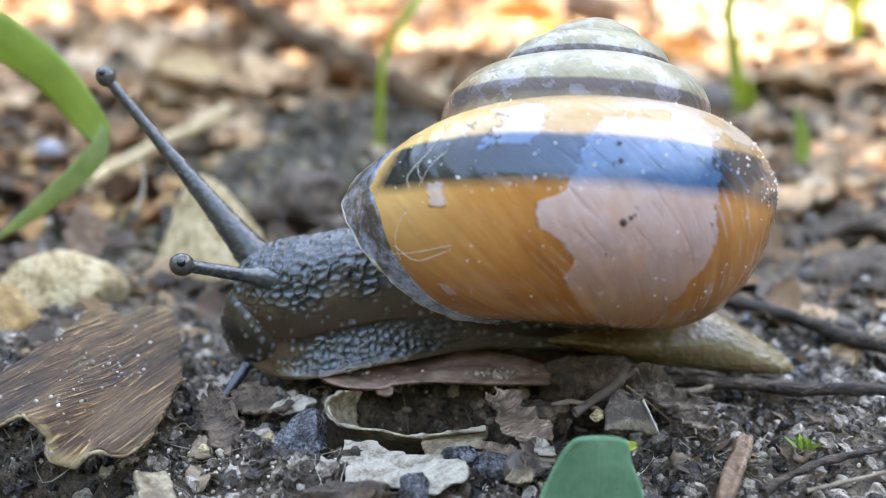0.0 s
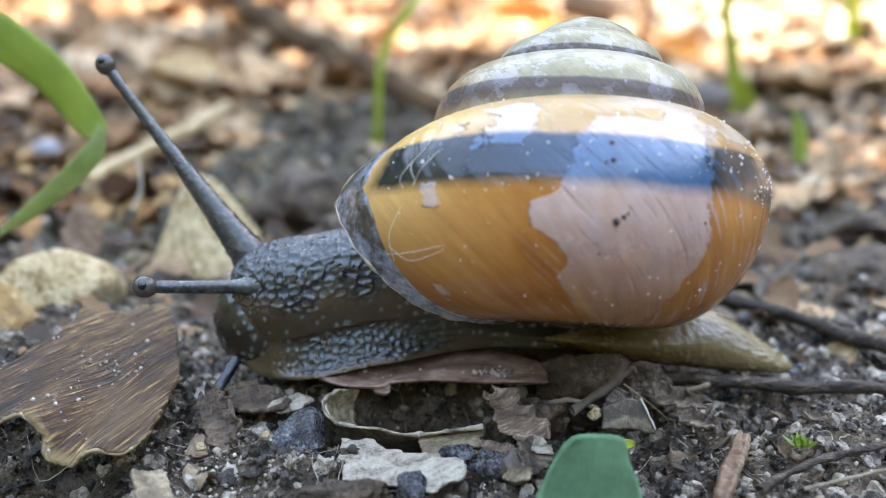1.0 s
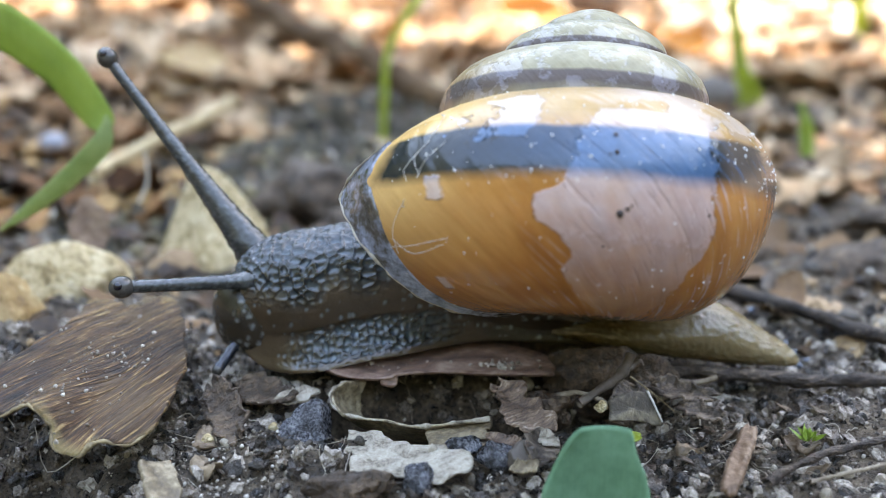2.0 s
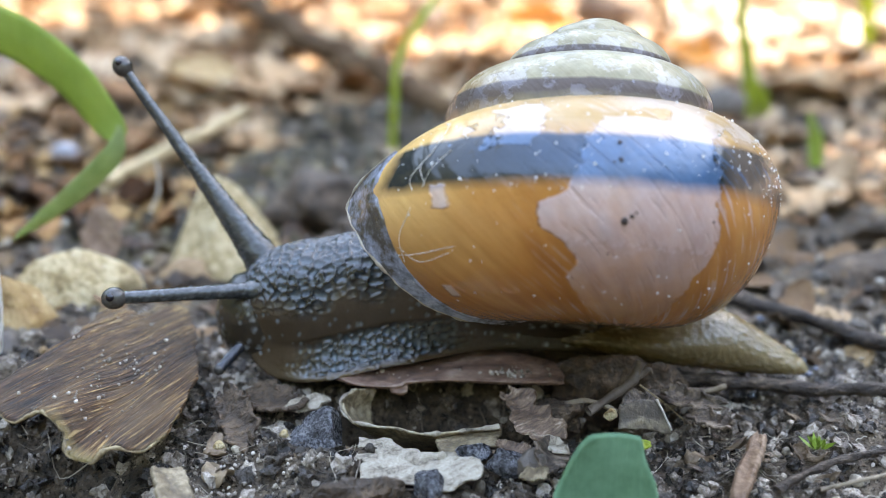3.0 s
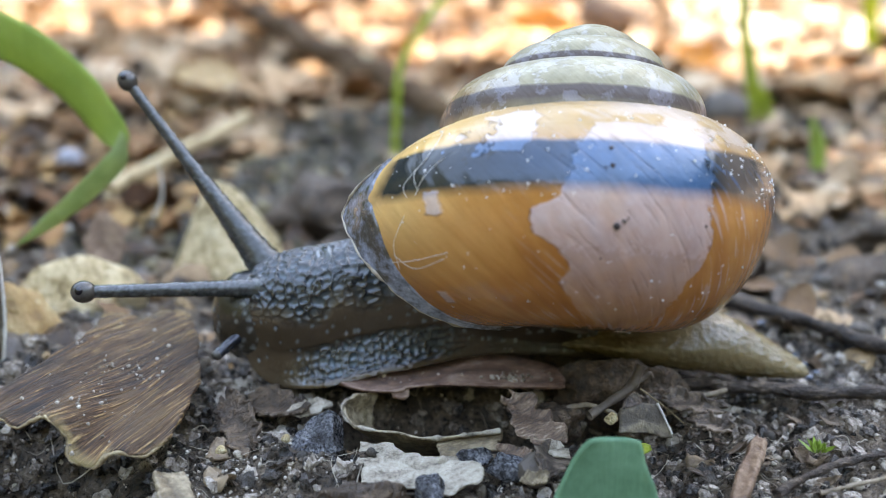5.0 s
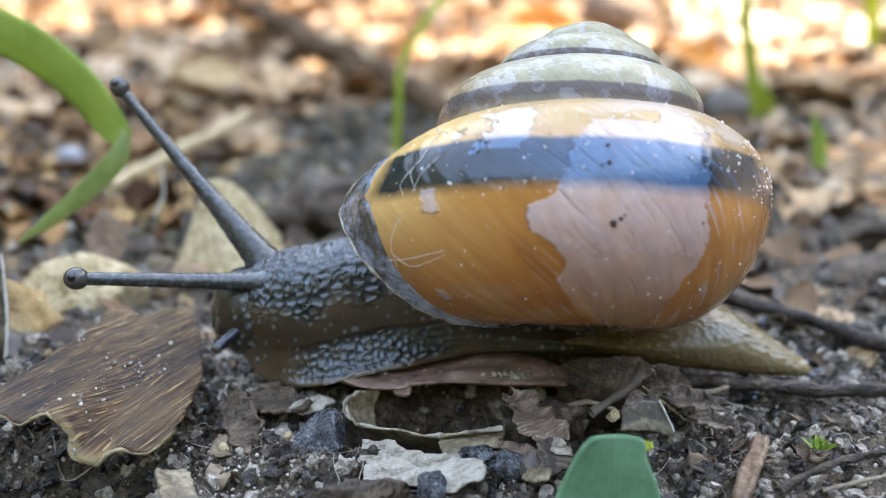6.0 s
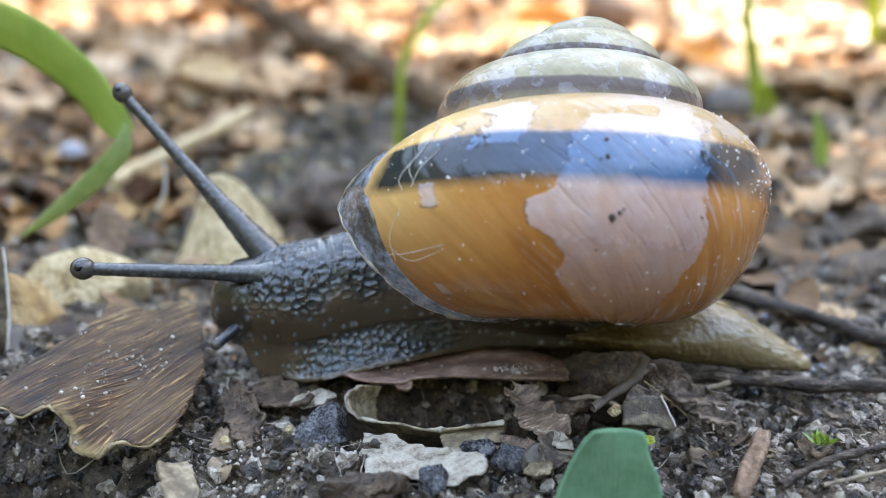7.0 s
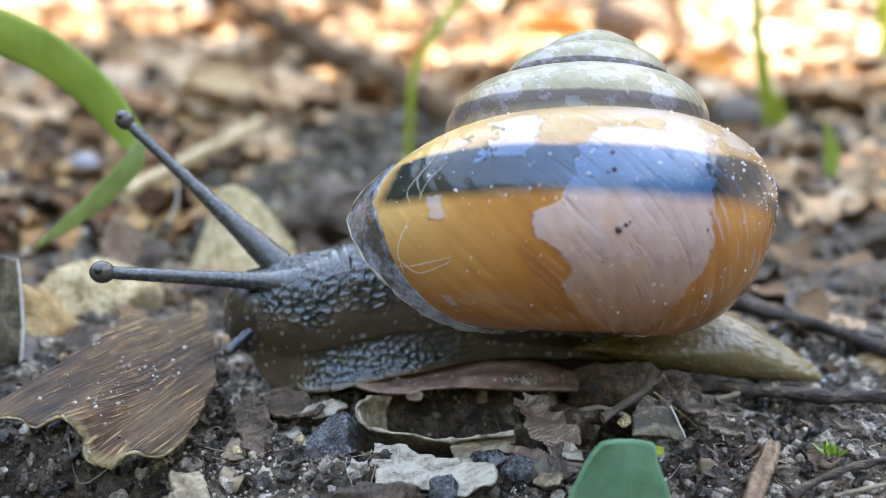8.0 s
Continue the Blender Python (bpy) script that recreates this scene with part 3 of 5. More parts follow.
# body
def skin_material(name, low, high, spots, flank=None, tip=None):
    m = Mat(name)
    t = m.attr("tubercle")
    f = m.noise(2.5 * MM, 3.0, 0.6)
    base = m.ramp(f, [(0.35, low), (0.65, tuple(1.6 * c for c in low))])
    if flank:
        base = m.mix(m.attr("dorsal"), m.ramp(f, [(0.35, flank), (0.65, tuple(1.5 * c for c in flank))]), base)
    if tip:
        base = m.mix(m.attr("tipward"), base, tip)
    col = m.mix(m.math("POWER", t, 1.3), base, m.mix(m.noise(0.9 * MM), high, spots))
    m.color(m.mix(m.attr("fleck"), col, (0.25, 0.27, 0.27)))
    m.rough(m.ramp(m.noise(0.3 * MM), [(0.3, 0.04), (0.7, 0.14)]))
    m.bump(m.noise(0.16 * MM, 4.0, 0.65), 0.035 * MM)
    m.set(Specular_IOR_Level=0.6, Coat_Weight=0.25, Coat_Roughness=0.05, Subsurface_Weight=0.15, Subsurface_Scale=0.0006)
    m.bsdf.inputs["Subsurface Radius"].default_value = (1.0, 0.7, 0.45)
    return m


# bluish grain colours, raised to paint in sky glints on the wet skin
body_mat = skin_material("snail_skin", (0.006, 0.0065, 0.006), (0.024, 0.038, 0.046), (0.125, 0.195, 0.240), (0.054, 0.036, 0.021))
tail_mat = skin_material("snail_tail_skin", (0.055, 0.037, 0.014), (0.085, 0.062, 0.026), (0.25, 0.21, 0.13), None, (0.215, 0.160, 0.084)).set(Specular_IOR_Level=0.5, Coat_Weight=0.1, Subsurface_Weight=0.5, Subsurface_Scale=0.001)
stalk_mat = skin_material("tentacle_skin", (0.016, 0.018, 0.018), (0.060, 0.072, 0.078), (0.20, 0.235, 0.25)).set(Coat_Weight=0.2, Specular_IOR_Level=0.6)
eye_mat = Mat("eye")
eye_mat.color((0.006, 0.006, 0.010)).rough(0.08)
bulb_mat = earthy("tentacle_tip", [(0.3, (0.028, 0.025, 0.022)), (0.7, (0.085, 0.078, 0.068))], 0.5 * MM, (0.08, 0.18), 0.01, 0.3)


def body_mesh():
    # stations: x, base, foot half width, neck half width, top
    st = np.array([(-10.2, 3.0, 0.6, 0.5, 4.2), (-9.9, 2.2, 1.3, 1.4, 5.4), (-9.3, 1.15, 1.8, 2.1, 6.1), (-8.4, 0.55, 2.2, 2.6, 6.6), (-7.4, 0.45, 2.4, 2.8, 6.9), (-6.0, 0.7, 2.5, 2.85, 7.1), (-4.2, 1.15, 2.5, 2.7, 7.45),
                   (-2.2, 1.5, 2.3, 2.5, 7.6), (0.5, 1.6, 1.8, 2.0, 7.0), (3.0, 1.6, 1.1, 1.4, 5.2), (6.4, 1.4, 0.9, 1.2, 3.9), (8.4, 1.2, 0.9, 1.0, 3.4), (9.8, 1.0, 0.8, 0.7, 3.0)])
    sm_ = spline(st, 300)
    rows = []
    for x, zb, wf, wk, zt in sm_:
        hgt = zt - zb
        zg = zb + min(2.2, hgt * 0.42)
        gv = min(max((x + 8.0) / 2.5, 0), 1)
        skirt = 1 + 0.28 * gv * min(max((1.0 - x) / 2.5, 0), 1)
        half = [(0, zb), (wf * 0.8, zb), (wf * skirt, zb + 0.04), (wf * 1.05 * skirt, zb + 0.18), (wf * (0.45 + 0.55 * skirt), zb + 0.75), (wf * 0.98, zg - 0.45), (0.5 * (wf + wk) * 0.96, zg + 0.05), (wk * 0.97, zg + 0.28 * (zt - zg)),
                (wk * 0.95, zg + 0.5 * (zt - zg)), (wk * 0.78, zg + 0.8 * (zt - zg)), (wk * 0.4, zg + 0.96 * (zt - zg)), (0, zt)]
        c = spline(half, 140)
        full = np.concatenate([np.stack([-c[:, 0], c[:, 1]], 1), np.stack([c[::-1][1:-1, 0], c[::-1][1:-1, 1]], 1)])
        rows.append(np.stack([np.full(len(full), x), full[:, 0], full[:, 1], full[:, 1] - zb, (full[:, 1] - zg) / max(zt - zg, 0.1), full[:, 1] - zg], 1))
    rows = np.array(rows)
    g = rows[..., :3] * MM
    rel, up, over = rows[..., 3], rows[..., 4], rows[..., 5]
    x = rows[..., 0]
    n0 = -grid_normals(g)
    p = g.reshape(-1, 3)
    warp = 0.16 * MM * np.stack([fbm(p + k, 1.3 * MM, 2, 40 + k) for k in range(3)], 1)
    wav = 0.18 * value_noise(p / (1.6 * MM), 77).reshape(x.shape)
    dorsal = np.clip((up + wav - 0.26) / 0.30, 0, 1)
    foot = np.clip((-over - 0.10) / 0.4, 0, 1) * np.clip((rel - 0.26) / 0.2, 0, 1) * np.clip((x + 7.6) / 1.8, 0, 1) * np.clip((2.2 - x) / 2.5, 0.15, 1)
    d1, d2, val = cells((p + warp) * np.array([0.70, 1, 1]), 0.40 * MM, 4)
    big = np.clip((d2 - d1) * 3.6 - 0.12, 0, 1) ** 0.7 * (0.5 + 0.5 * val)
    d1, d2, val = cells((p + warp) * np.array([1.15, 1, 1]), 0.42 * MM, 9)
    mid = np.clip((d2 - d1) * 3.4 - 0.12, 0, 1) ** 0.7 * (0.4 + 0.6 * val)
    d1, d2, val = cells((p + warp) * np.array([1, 1, 0.8]), 0.44 * MM, 14)
    dots = np.clip((0.29 - d1) * 7, 0, 1) * (val > 0.2) * (0.5 + 0.5 * val)
    D, F = dorsal.ravel(), foot.ravel()
    t = 0.75 * big * D + mid * F + dots * (1 - D) * (1 - F) * (rel.ravel() > 0.3)
    h = big * D * 0.23 + mid * F * 0.21 + dots * (1 - D) * (1 - F) * 0.07
    g = g + n0 * (h * MM).reshape(g.shape[:2])[..., None]
    g -= np.array(SN_BASE)
    f = grid_faces(g.shape[0], g.shape[1], loop_v=True, flip=True)
    m = g.shape[1]
    f += [tuple(range(m)), tuple(range((g.shape[0] - 1) * m, g.shape[0] * m))[::-1]]
    # dorsal mask also darkens the rear skin, painting in the shell's shade
    return mesh_of("body", g.reshape(-1, 3), f, body_mat, attrs={"tubercle": t, "fleck": 0.5 * dots * (1 - D) * (1 - F) * (rel.ravel() > 0.3), "dorsal": np.maximum(np.maximum(D, F), 0.5 * np.clip(x.ravel() / 3, 0, 1))})


body = put("body", body_mesh(), snail, None, "grey-brown wet snail neck and foot with raised skin grains")


def blob_mesh(name, radii, seed, material, grain, height, shape=0.06):
    v, f = ICO[5]
    p = v * (1 + shape * fbm(v + seed, 1.2, 2, seed)[:, None]) * np.array(radii) * MM
    d1, d2, val = cells(p, grain * 0.9, seed + 5)
    t = np.clip((0.36 - d1) * 6, 0, 1) * (val > 0.3)
    return mesh_of(name, p + v * (t * height)[:, None], f, material, attrs={"tubercle": t * 0.4, "fleck": t * 0.6, "dorsal": np.clip(v[:, 2] * 0.8 + 0.75, 0.55, 1)})


head = put("head", blob_mesh("head", (2.0, 1.75, 2.3), 3, body_mat, 0.5 * MM, 0.06 * MM), snail, None, "blunt grey snout with pale specks")


def tail_mesh():
    st = np.array([(5.5, 1.9, 0.3, 2.3), (8, 1.5, 1.1, 2.8), (10, 1.1, 1.8, 3.1), (11.8, 0.9, 2.0, 3.5), (13.4, 0.7, 2.0, 3.72), (14.8, 0.5, 1.8, 3.3), (16.3, 0.35, 1.5, 2.42), (17.7, 0.25, 1.15, 1.5), (18.6, 0.2, 0.7, 0.85), (18.95, 0.25, 0.1, 0.4)])
    s = spline(st, 120)
    rows = []
    for x, zb, w, zt in s:
        a = np.linspace(0, 2 * np.pi, 110, endpoint=False)
        y, z = np.sin(a), -np.cos(a)
        yy = w * np.sign(y) * np.abs(y) ** 0.8 * np.where(z > 0, 1 - 0.35 * z, 1)
        zz = zb + (zt - zb) * (0.5 + 0.5 * np.sign(z) * np.abs(z) ** 0.8)
        rows.append(np.stack([np.full(110, x), yy - 0.4, zz], 1))
    g = np.array(rows) * MM
    p = g.reshape(-1, 3)
    d1, d2, val = cells(p * np.array([0.9, 1, 1]), 0.32 * MM, 8)
    t = np.clip((d2 - d1) * 3.0 - 0.1, 0, 1) ** 0.7 * (0.3 + 0.7 * val)
    n = -grid_normals(g)
    g = g + n * (t * 0.08 * MM).reshape(g.shape[:2])[..., None] - np.array(SN_BASE)
    f = grid_faces(120, 110, loop_v=True, flip=True) + [tuple(range(110)), tuple(range(119 * 110, 120 * 110))[::-1]]
    # tipward: paler tip pigment, with shell shade painted into the darker root
    return mesh_of("tail", g.reshape(-1, 3), f, tail_mat, attrs={"tubercle": t * 0.8, "tipward": np.clip((np.repeat(s[:, 0], 110) - 9.5) / 7.5, 0, 1)})


tail = put("tail", tail_mesh(), snail, None, "pale yellowish tapering tail of the foot")


blue_stalk = skin_material("lower_tentacle_skin", (0.010, 0.013, 0.020), (0.022, 0.028, 0.042), (0.04, 0.05, 0.07))


web_mat = skin_material("tentacle_root_skin", (0.034, 0.039, 0.039), (0.070, 0.082, 0.086), (0.17, 0.19, 0.19)).set(Coat_Weight=0.2, Subsurface_Weight=0.6, Subsurface_Scale=0.0008)


def stalk_mesh(name, length, r0, r1, n=110, bend=0.0, material=stalk_mat, flare=0.0):
    """A tapering stalk from the tip at the origin back along +x."""
    x = np.linspace(0, length, n)
    r = r1 + (r0 - r1) * np.clip(x / length, 0, 1) ** 1.6 + flare * np.clip(x / length, 0, 1) ** 2.6
    path = np.stack([x, 0 * x, bend * np.sin(np.pi * x / length)], 1) * MM
    g = tube_grid(path, r * MM, 28)
    p = g.reshape(-1, 3)
    d1, d2, val = cells(p * np.array([0.7, 1, 1]), 0.24 * MM, 6)
    t = np.clip((d2 - d1) * 2.4, 0, 1) ** 0.7 * (0.3 + 0.7 * val)
    ctr = path[:, None]
    g = ctr + (g - ctr) * (1 + 0.13 * t.reshape(g.shape[:2])[..., None])
    f = grid_faces(n, 28, loop_v=True) + [tuple(range(28))[::-1], tuple(range((n - 1) * 28, n * 28))]
    return mesh_of(name, g.reshape(-1, 3), f, material, attrs={"tubercle": t * 0.6})


def eye_bulb(parent, r):
    v, f = ICO[4]
    b = put("eye_bulb", mesh_of("eye_bulb", v * np.array([1.12, 1, 1]) * r * MM, f, bulb_mat), parent, None, "rounded glossy tip of the tentacle")
    e = put("eye", mesh_of("eye", v * 0.42 * r * MM, f, eye_mat), parent, Matrix.Translation((-0.35 * r * MM, -0.62 * r * MM, 0.28 * r * MM)), "tiny black eye")
    return b, e


far_stalk = put("tentacle", stalk_mesh("tentacle", 14.5, 0.52, 0.26, flare=0.75), snail, None, "long thin grey upper tentacle")
eye_bulb(far_stalk, 0.50)
near_stalk = put("tentacle", stalk_mesh("tentacle", 9.6, 0.48, 0.29), snail, None, "long thin grey upper tentacle")
eye_bulb(near_stalk, 0.53)
near_sleeve = put("tentacle_base", stalk_mesh("tentacle_base", 6.2, 0.56, 0.24, flare=1.5, material=web_mat), snail, None, "thick translucent root of the upper tentacle")
lower_stalk = put("lower_tentacle", stalk_mesh("lower_tentacle", 3.2, 0.34, 0.25, material=blue_stalk), snail, None, "short dark bluish lower tentacle")
v_, f_ = ICO[4]
put("tip", mesh_of("tip", v_ * 0.27 * MM, f_, bulb_mat), lower_stalk)


def on_shell(n, girth, lift=0.0):
    """A place on the shell, in the shell's space."""
    return whorl(np.array([n]), np.radians(np.array([girth])), 1.0 + lift)[0]


speck_mat = earthy("dried_slime", [(0.3, (0.55, 0.54, 0.52)), (0.7, (0.82, 0.82, 0.80))], 0.2 * MM, (0.2, 0.45), 0.02)


def shell_specks():
    rs = np.random.RandomState(21)
    bv, bf = ICO[1]
    verts, faces = [], []
    for k in range(460):
        n = 0.03 + 0.50 * rs.rand()
        g = rs.choice([rs.uniform(-60, 60), rs.uniform(-10, 25), rs.uniform(20, 70)])
        if rs.rand() < 0.35:
            n = 0.36 + 0.16 * rs.rand()
        s = (0.020 + 0.048 * rs.rand() ** 3) * MM
        verts.append(bv * s * np.array([1, 0.7, 1.2]) * (1 + 0.4 * rs.normal(size=(12, 1))) + on_shell(n, g))
        faces += [tuple(len(bv) * k + i for i in t) for t in bf]
    return mesh_of("dried_specks", np.concatenate(verts), faces, speck_mat)


put("dried_specks", shell_specks(), shell, None, "tiny white dried specks", "", "", "stuff")
dirt_mat = earthy("dirt", [(0.3, (0.012, 0.008, 0.006)), (0.7, (0.05, 0.03, 0.025))], 0.2 * MM, (0.5, 0.8), 0.03)
for n_, g_, r_ in ((0.195, -18, 0.14), (0.199, -16, 0.09), (0.202, -14.5, 0.05), (0.188, 8, 0.12), (0.184, 7, 0.07), (0.186, 18, 0.09), (0.188, -32, 0.05), (0.165, -45, 0.035), (0.262, -15, 0.05)):
    put("dirt_speck", stone_mesh("dirt_speck", np.array((r_, r_, r_)) * MM, int(100 * r_), dirt_mat, 0.4, 2), shell, Matrix.Translation(on_shell(n_, g_)), "dark crumb of dirt stuck on the shell")
for k_, (a_, b_, c_) in enumerate((((0.028, -30), (0.045, -38), (0.075, -34)), ((0.026, -38), (0.035, -25), (0.05, -12)), ((0.02, -34), (0.045, -34), (0.08, -31)), ((0.055, 12), (0.05, 2), (0.052, -4)),
                                   ((0.06, 18), (0.056, 8), (0.062, -2)), ((0.05, 40), (0.06, 28), (0.058, 14)), ((0.075, 16), (0.066, 6), (0.06, -3)))):
    pts_ = spline([on_shell(a_[0], a_[1], 0.004), on_shell(b_[0], b_[1], 0.018), on_shell(c_[0], c_[1], 0.004)], 16)
    put("thread", tube_mesh("thread", pts_, 0.013 * MM, hair_mat, 5), shell, None, "fine whitish thread stuck to the shell")


# ---- the litter near the snail ----
def patch(front, back, left=None, right=None, nu=60, nv=60, rag=0.0, seed=1, grip=3.0):
    """A surface between four edges; front and back run left to right, the sides front to back."""
    fr, bk = spline(front, nv), spline(back, nv)
    lf = spline(left if left else [front[0], back[0]], nu)
    rt = spline(right if right else [front[-1], back[-1]], nu)
    U, V = np.linspace(0, 1, nu)[:, None, None], np.linspace(0, 1, nv)[None, :, None]
    fd = (fr - (fr[0] + (fr[-1] - fr[0]) * V[0]))[None]
    bd = (bk - (bk[0] + (bk[-1] - bk[0]) * V[0]))[None]
    g = lf[:, None] * (1 - V) + rt[:, None] * V + (1 - U) ** grip * fd + U ** grip * bd
    if rag:
        q = g.reshape(-1, 3)
        d = np.stack([fbm(q + 31 * k, 0.9, 3, seed + k) for k in range(2)] + [0 * q[:, 0]], 1).reshape(g.shape)
        near_edge = np.maximum(np.clip(1 - np.minimum(U, 1 - U) / 0.10, 0, 1), np.clip(1 - np.minimum(V, 1 - V) / 0.10, 0, 1))
        g = g + rag * d * near_edge
    return g


def curled_leaf():
    nu, nv = 130, 170
    g = patch([(-22.1, -9.2, 1.26), (-20.7, -9.4, 1.7), (-19.1, -9.6, 2.1), (-18.2, -9.9, 1.8), (-17.5, -9.9, 2.1), (-16.8, -9.9, 2.25), (-16.2, -10.2, 1.6), (-15.75, -10.5, 0.6), (-15.0, -10.6, 0.18), (-14.1, -10.2, 0.6), (-13.1, -9.9, 0.5), (-12.2, -9.0, 0.74)],
              [(-17.6, 0.9, 3.0), (-16.7, 1.5, 2.95), (-15.6, 1.3, 2.6), (-14.7, 2.1, 2.85), (-13.35, 1.9, 2.8)],
              [(-22.1, -9.2, 1.26), (-20.2, -6.85, 2.1), (-18.8, -3.4, 2.5), (-17.9, -1.9, 2.75), (-17.6, 0.9, 3.0)],
              [(-12.2, -9.0, 0.74), (-11.8, -7.7, 1.2), (-11.5, -6.0, 1.7), (-11.7, -3.7, 2.2), (-13.35, 1.9, 2.8)], nu, nv, 0.16, 5, 2.6)
    x, y = g[..., 0], g[..., 1]
    ca, sa = math.cos(radians(33)), math.sin(radians(33))
    across, along = x * ca - y * sa, x * sa + y * ca
    flat0 = 0 * x.ravel()
    rid = value_noise(np.stack([across.ravel() * 2.2, along.ravel() * 0.12, flat0], 1), 8) + 0.6 * value_noise(np.stack([across.ravel() * 6, along.ravel() * 0.3, flat0], 1), 18)
    g[..., 2] += 0.10 * rid.reshape(x.shape) + 0.10 * fbm(g.reshape(-1, 3), 3.0, 2, 23).reshape(x.shape)
    p = g * MM
    U = np.broadcast_to(np.linspace(0, 1, nu)[:, None], x.shape)
    rim = np.clip(1 - U / 0.05, 0, 1) * np.clip(0.35 + 0.6 * value_noise(np.stack([x.ravel() * 1.3, flat0, flat0], 1), 9).reshape(x.shape), 0, 1) + np.clip((U - 0.97) / 0.03, 0, 1) * 0.4
    ctr = np.array([-17, -5, 0]) * MM
    leaf = tagged(new("curled_leaf"), "brown dry fibrous leaf with a wavy rim on dark soil", "dead leaf")
    leaf.matrix_basis = Matrix.Translation(ctr)
    put("leaf_blade", sheet_mesh("leaf_blade", p - ctr, 0.26 * MM, brown, {"rim": rim, "across": across, "along": along}), leaf)
    front = p[0, 2:-2] - ctr
    put("rim", tube_mesh("rim", front, np.clip(0.065 + 0.085 * value_noise(front / (0.45 * MM), 5), 0.012, 1) * MM, rim_mat, 7, wobble=0.3), leaf, None, "pale yellowish curled rim of the leaf")
    rs = np.random.RandomState(4)
    verts, faces = [], []
    bv, bf = ICO[1]
    spots = [(0.45, 0.45), (0.30, 0.55), (0.12, 0.52), (0.6, 0.6)]
    for k in range(110):
        a, b = spots[k % 4] if k % 3 else (rs.rand(), rs.rand())
        i, j = np.clip([int((a + 0.07 * rs.normal()) * 129), int((b + 0.10 * rs.normal()) * 169)], 2, 127)
        size = (0.03 + 0.09 * rs.rand() ** 2) * MM
        verts.append(bv * size * (1 + 0.25 * rs.normal(size=(12, 1))) + p[i, j] + (0, 0, 0.17 * MM))
        faces += [tuple(12 * k + q for q in t) for t in bf]
    put("sand_grains", mesh_of("sand_grains", np.concatenate(verts), faces, grit_mat), None, None, "pale sand grains lying on the dry leaf", "grit", "", "stuff")


curled_leaf()


def shard(name, x, y, z, length, width, curl, material, label, category, seed, turn=0, rx=0, ry=0, thick=0.22, ragged=0.22, nu=44, nv=30, point=0.6, bend=0.0, holes=0.0):
    """A ragged, curled scrap of leaf or bark: long in local x, wide in local y."""
    U, V = np.meshgrid(np.linspace(-1, 1, nu), np.linspace(-1, 1, nv), indexing="ij")
    rs = seed * 13.7
    edge = 1 + ragged * value_noise(np.stack([U.ravel() * 3.1 + rs, np.sign(V.ravel()) * 9, 0 * U.ravel()], 1), seed).reshape(U.shape) \
        + 0.5 * ragged * value_noise(np.stack([U.ravel() * 9.1 + rs, np.sign(V.ravel()) * 5, 0 * U.ravel()], 1), seed + 1).reshape(U.shape)
    w = np.clip(1 - np.abs(U) ** 2.2 * point, 0.05, 1)
    end = 1 + 0.5 * ragged * value_noise(np.stack([V.ravel() * 3 + rs, np.sign(U.ravel()) * 7, 0 * U.ravel()], 1), seed + 2).reshape(U.shape)
    px, py = U * length / 2 * end, V * width / 2 * w * edge
    pz = curl * (V ** 2) * width * 0.5 + bend * (U ** 2) * length * 0.5
    p = np.stack([px, py, pz], -1)
    p[..., 2] += 0.08 * width * fbm((p.reshape(-1, 3) + rs) * np.array([1, 1, 0]), width * 0.6, 3, seed).reshape(U.shape)
    return put(name, sheet_mesh(name, p * MM, thick * MM, material), None, pose(x * MM, y * MM, z * MM, rx, ry, turn), label, category)


def sheet_thing(name, g, thick, material, label, category, seed=1, lumps=0.0, size=1.5):
    """A thin sheet laid as a thing of its own, with its origin at its middle."""
    if lumps:
        g = g + np.array([0, 0, lumps]) * fbm(g.reshape(-1, 3), size, 3, seed).reshape(g.shape[:2])[..., None]
    ctr = g.reshape(-1, 3).mean(0)
    return put(name, sheet_mesh(name, (g - ctr) * MM, thick * MM, material), None, Matrix.Translation(ctr * MM), label, category)


flake_front = [(-5.1, -3.3, 1.1), (-4.0, -3.9, 0.95), (-2.6, -4.05, 0.9), (-1.85, -4.0, 0.95), (-1.6, -3.9, 1.05), (0.4, -3.7, 1.1), (3.15, -3.7, 1.0), (6.0, -3.7, 0.95)]
flake = sheet_thing("bark_flake", patch(flake_front, [(-5.1, -3.2, 1.15), (-1.9, -1.2, 1.3), (0, -0.6, 1.35), (3.3, -0.7, 1.35), (5.5, -1.5, 1.2), (6.1, -3.0, 1.05)], nu=44, nv=120, rag=0.10, seed=4, grip=1.0),
                    0.22, bark_mat, "thin reddish-brown bark flake lying under the snail's foot", "bark", 5, 0.10, 2.5)
flake_mid = np.array(flake.matrix_basis.translation) / MM
put("torn_tab", sheet_mesh("torn_tab", (patch([(-2.35, -4.16, 0.62), (-1.9, -4.22, 0.52), (-1.6, -4.1, 0.7)], [(-2.5, -4.0, 0.95), (-2.0, -3.98, 0.95), (-1.55, -3.9, 1.05)], nu=10, nv=20, rag=0.1) - flake_mid) * MM, 0.14 * MM, bark_mat), flake, None, "small torn tab bent down at the edge")
edge_f_ = spline(flake_front, 120)[4:-2] - flake_mid + (0, -0.03, 0.02)
put("broken_edge", tube_mesh("broken_edge", edge_f_ * MM, np.clip(0.05 + 0.06 * value_noise(edge_f_ / 0.5, 8), 0.012, 1) * MM, bark_edge, 6, wobble=0.3), flake, None, "pale pinkish broken edge of the bark")


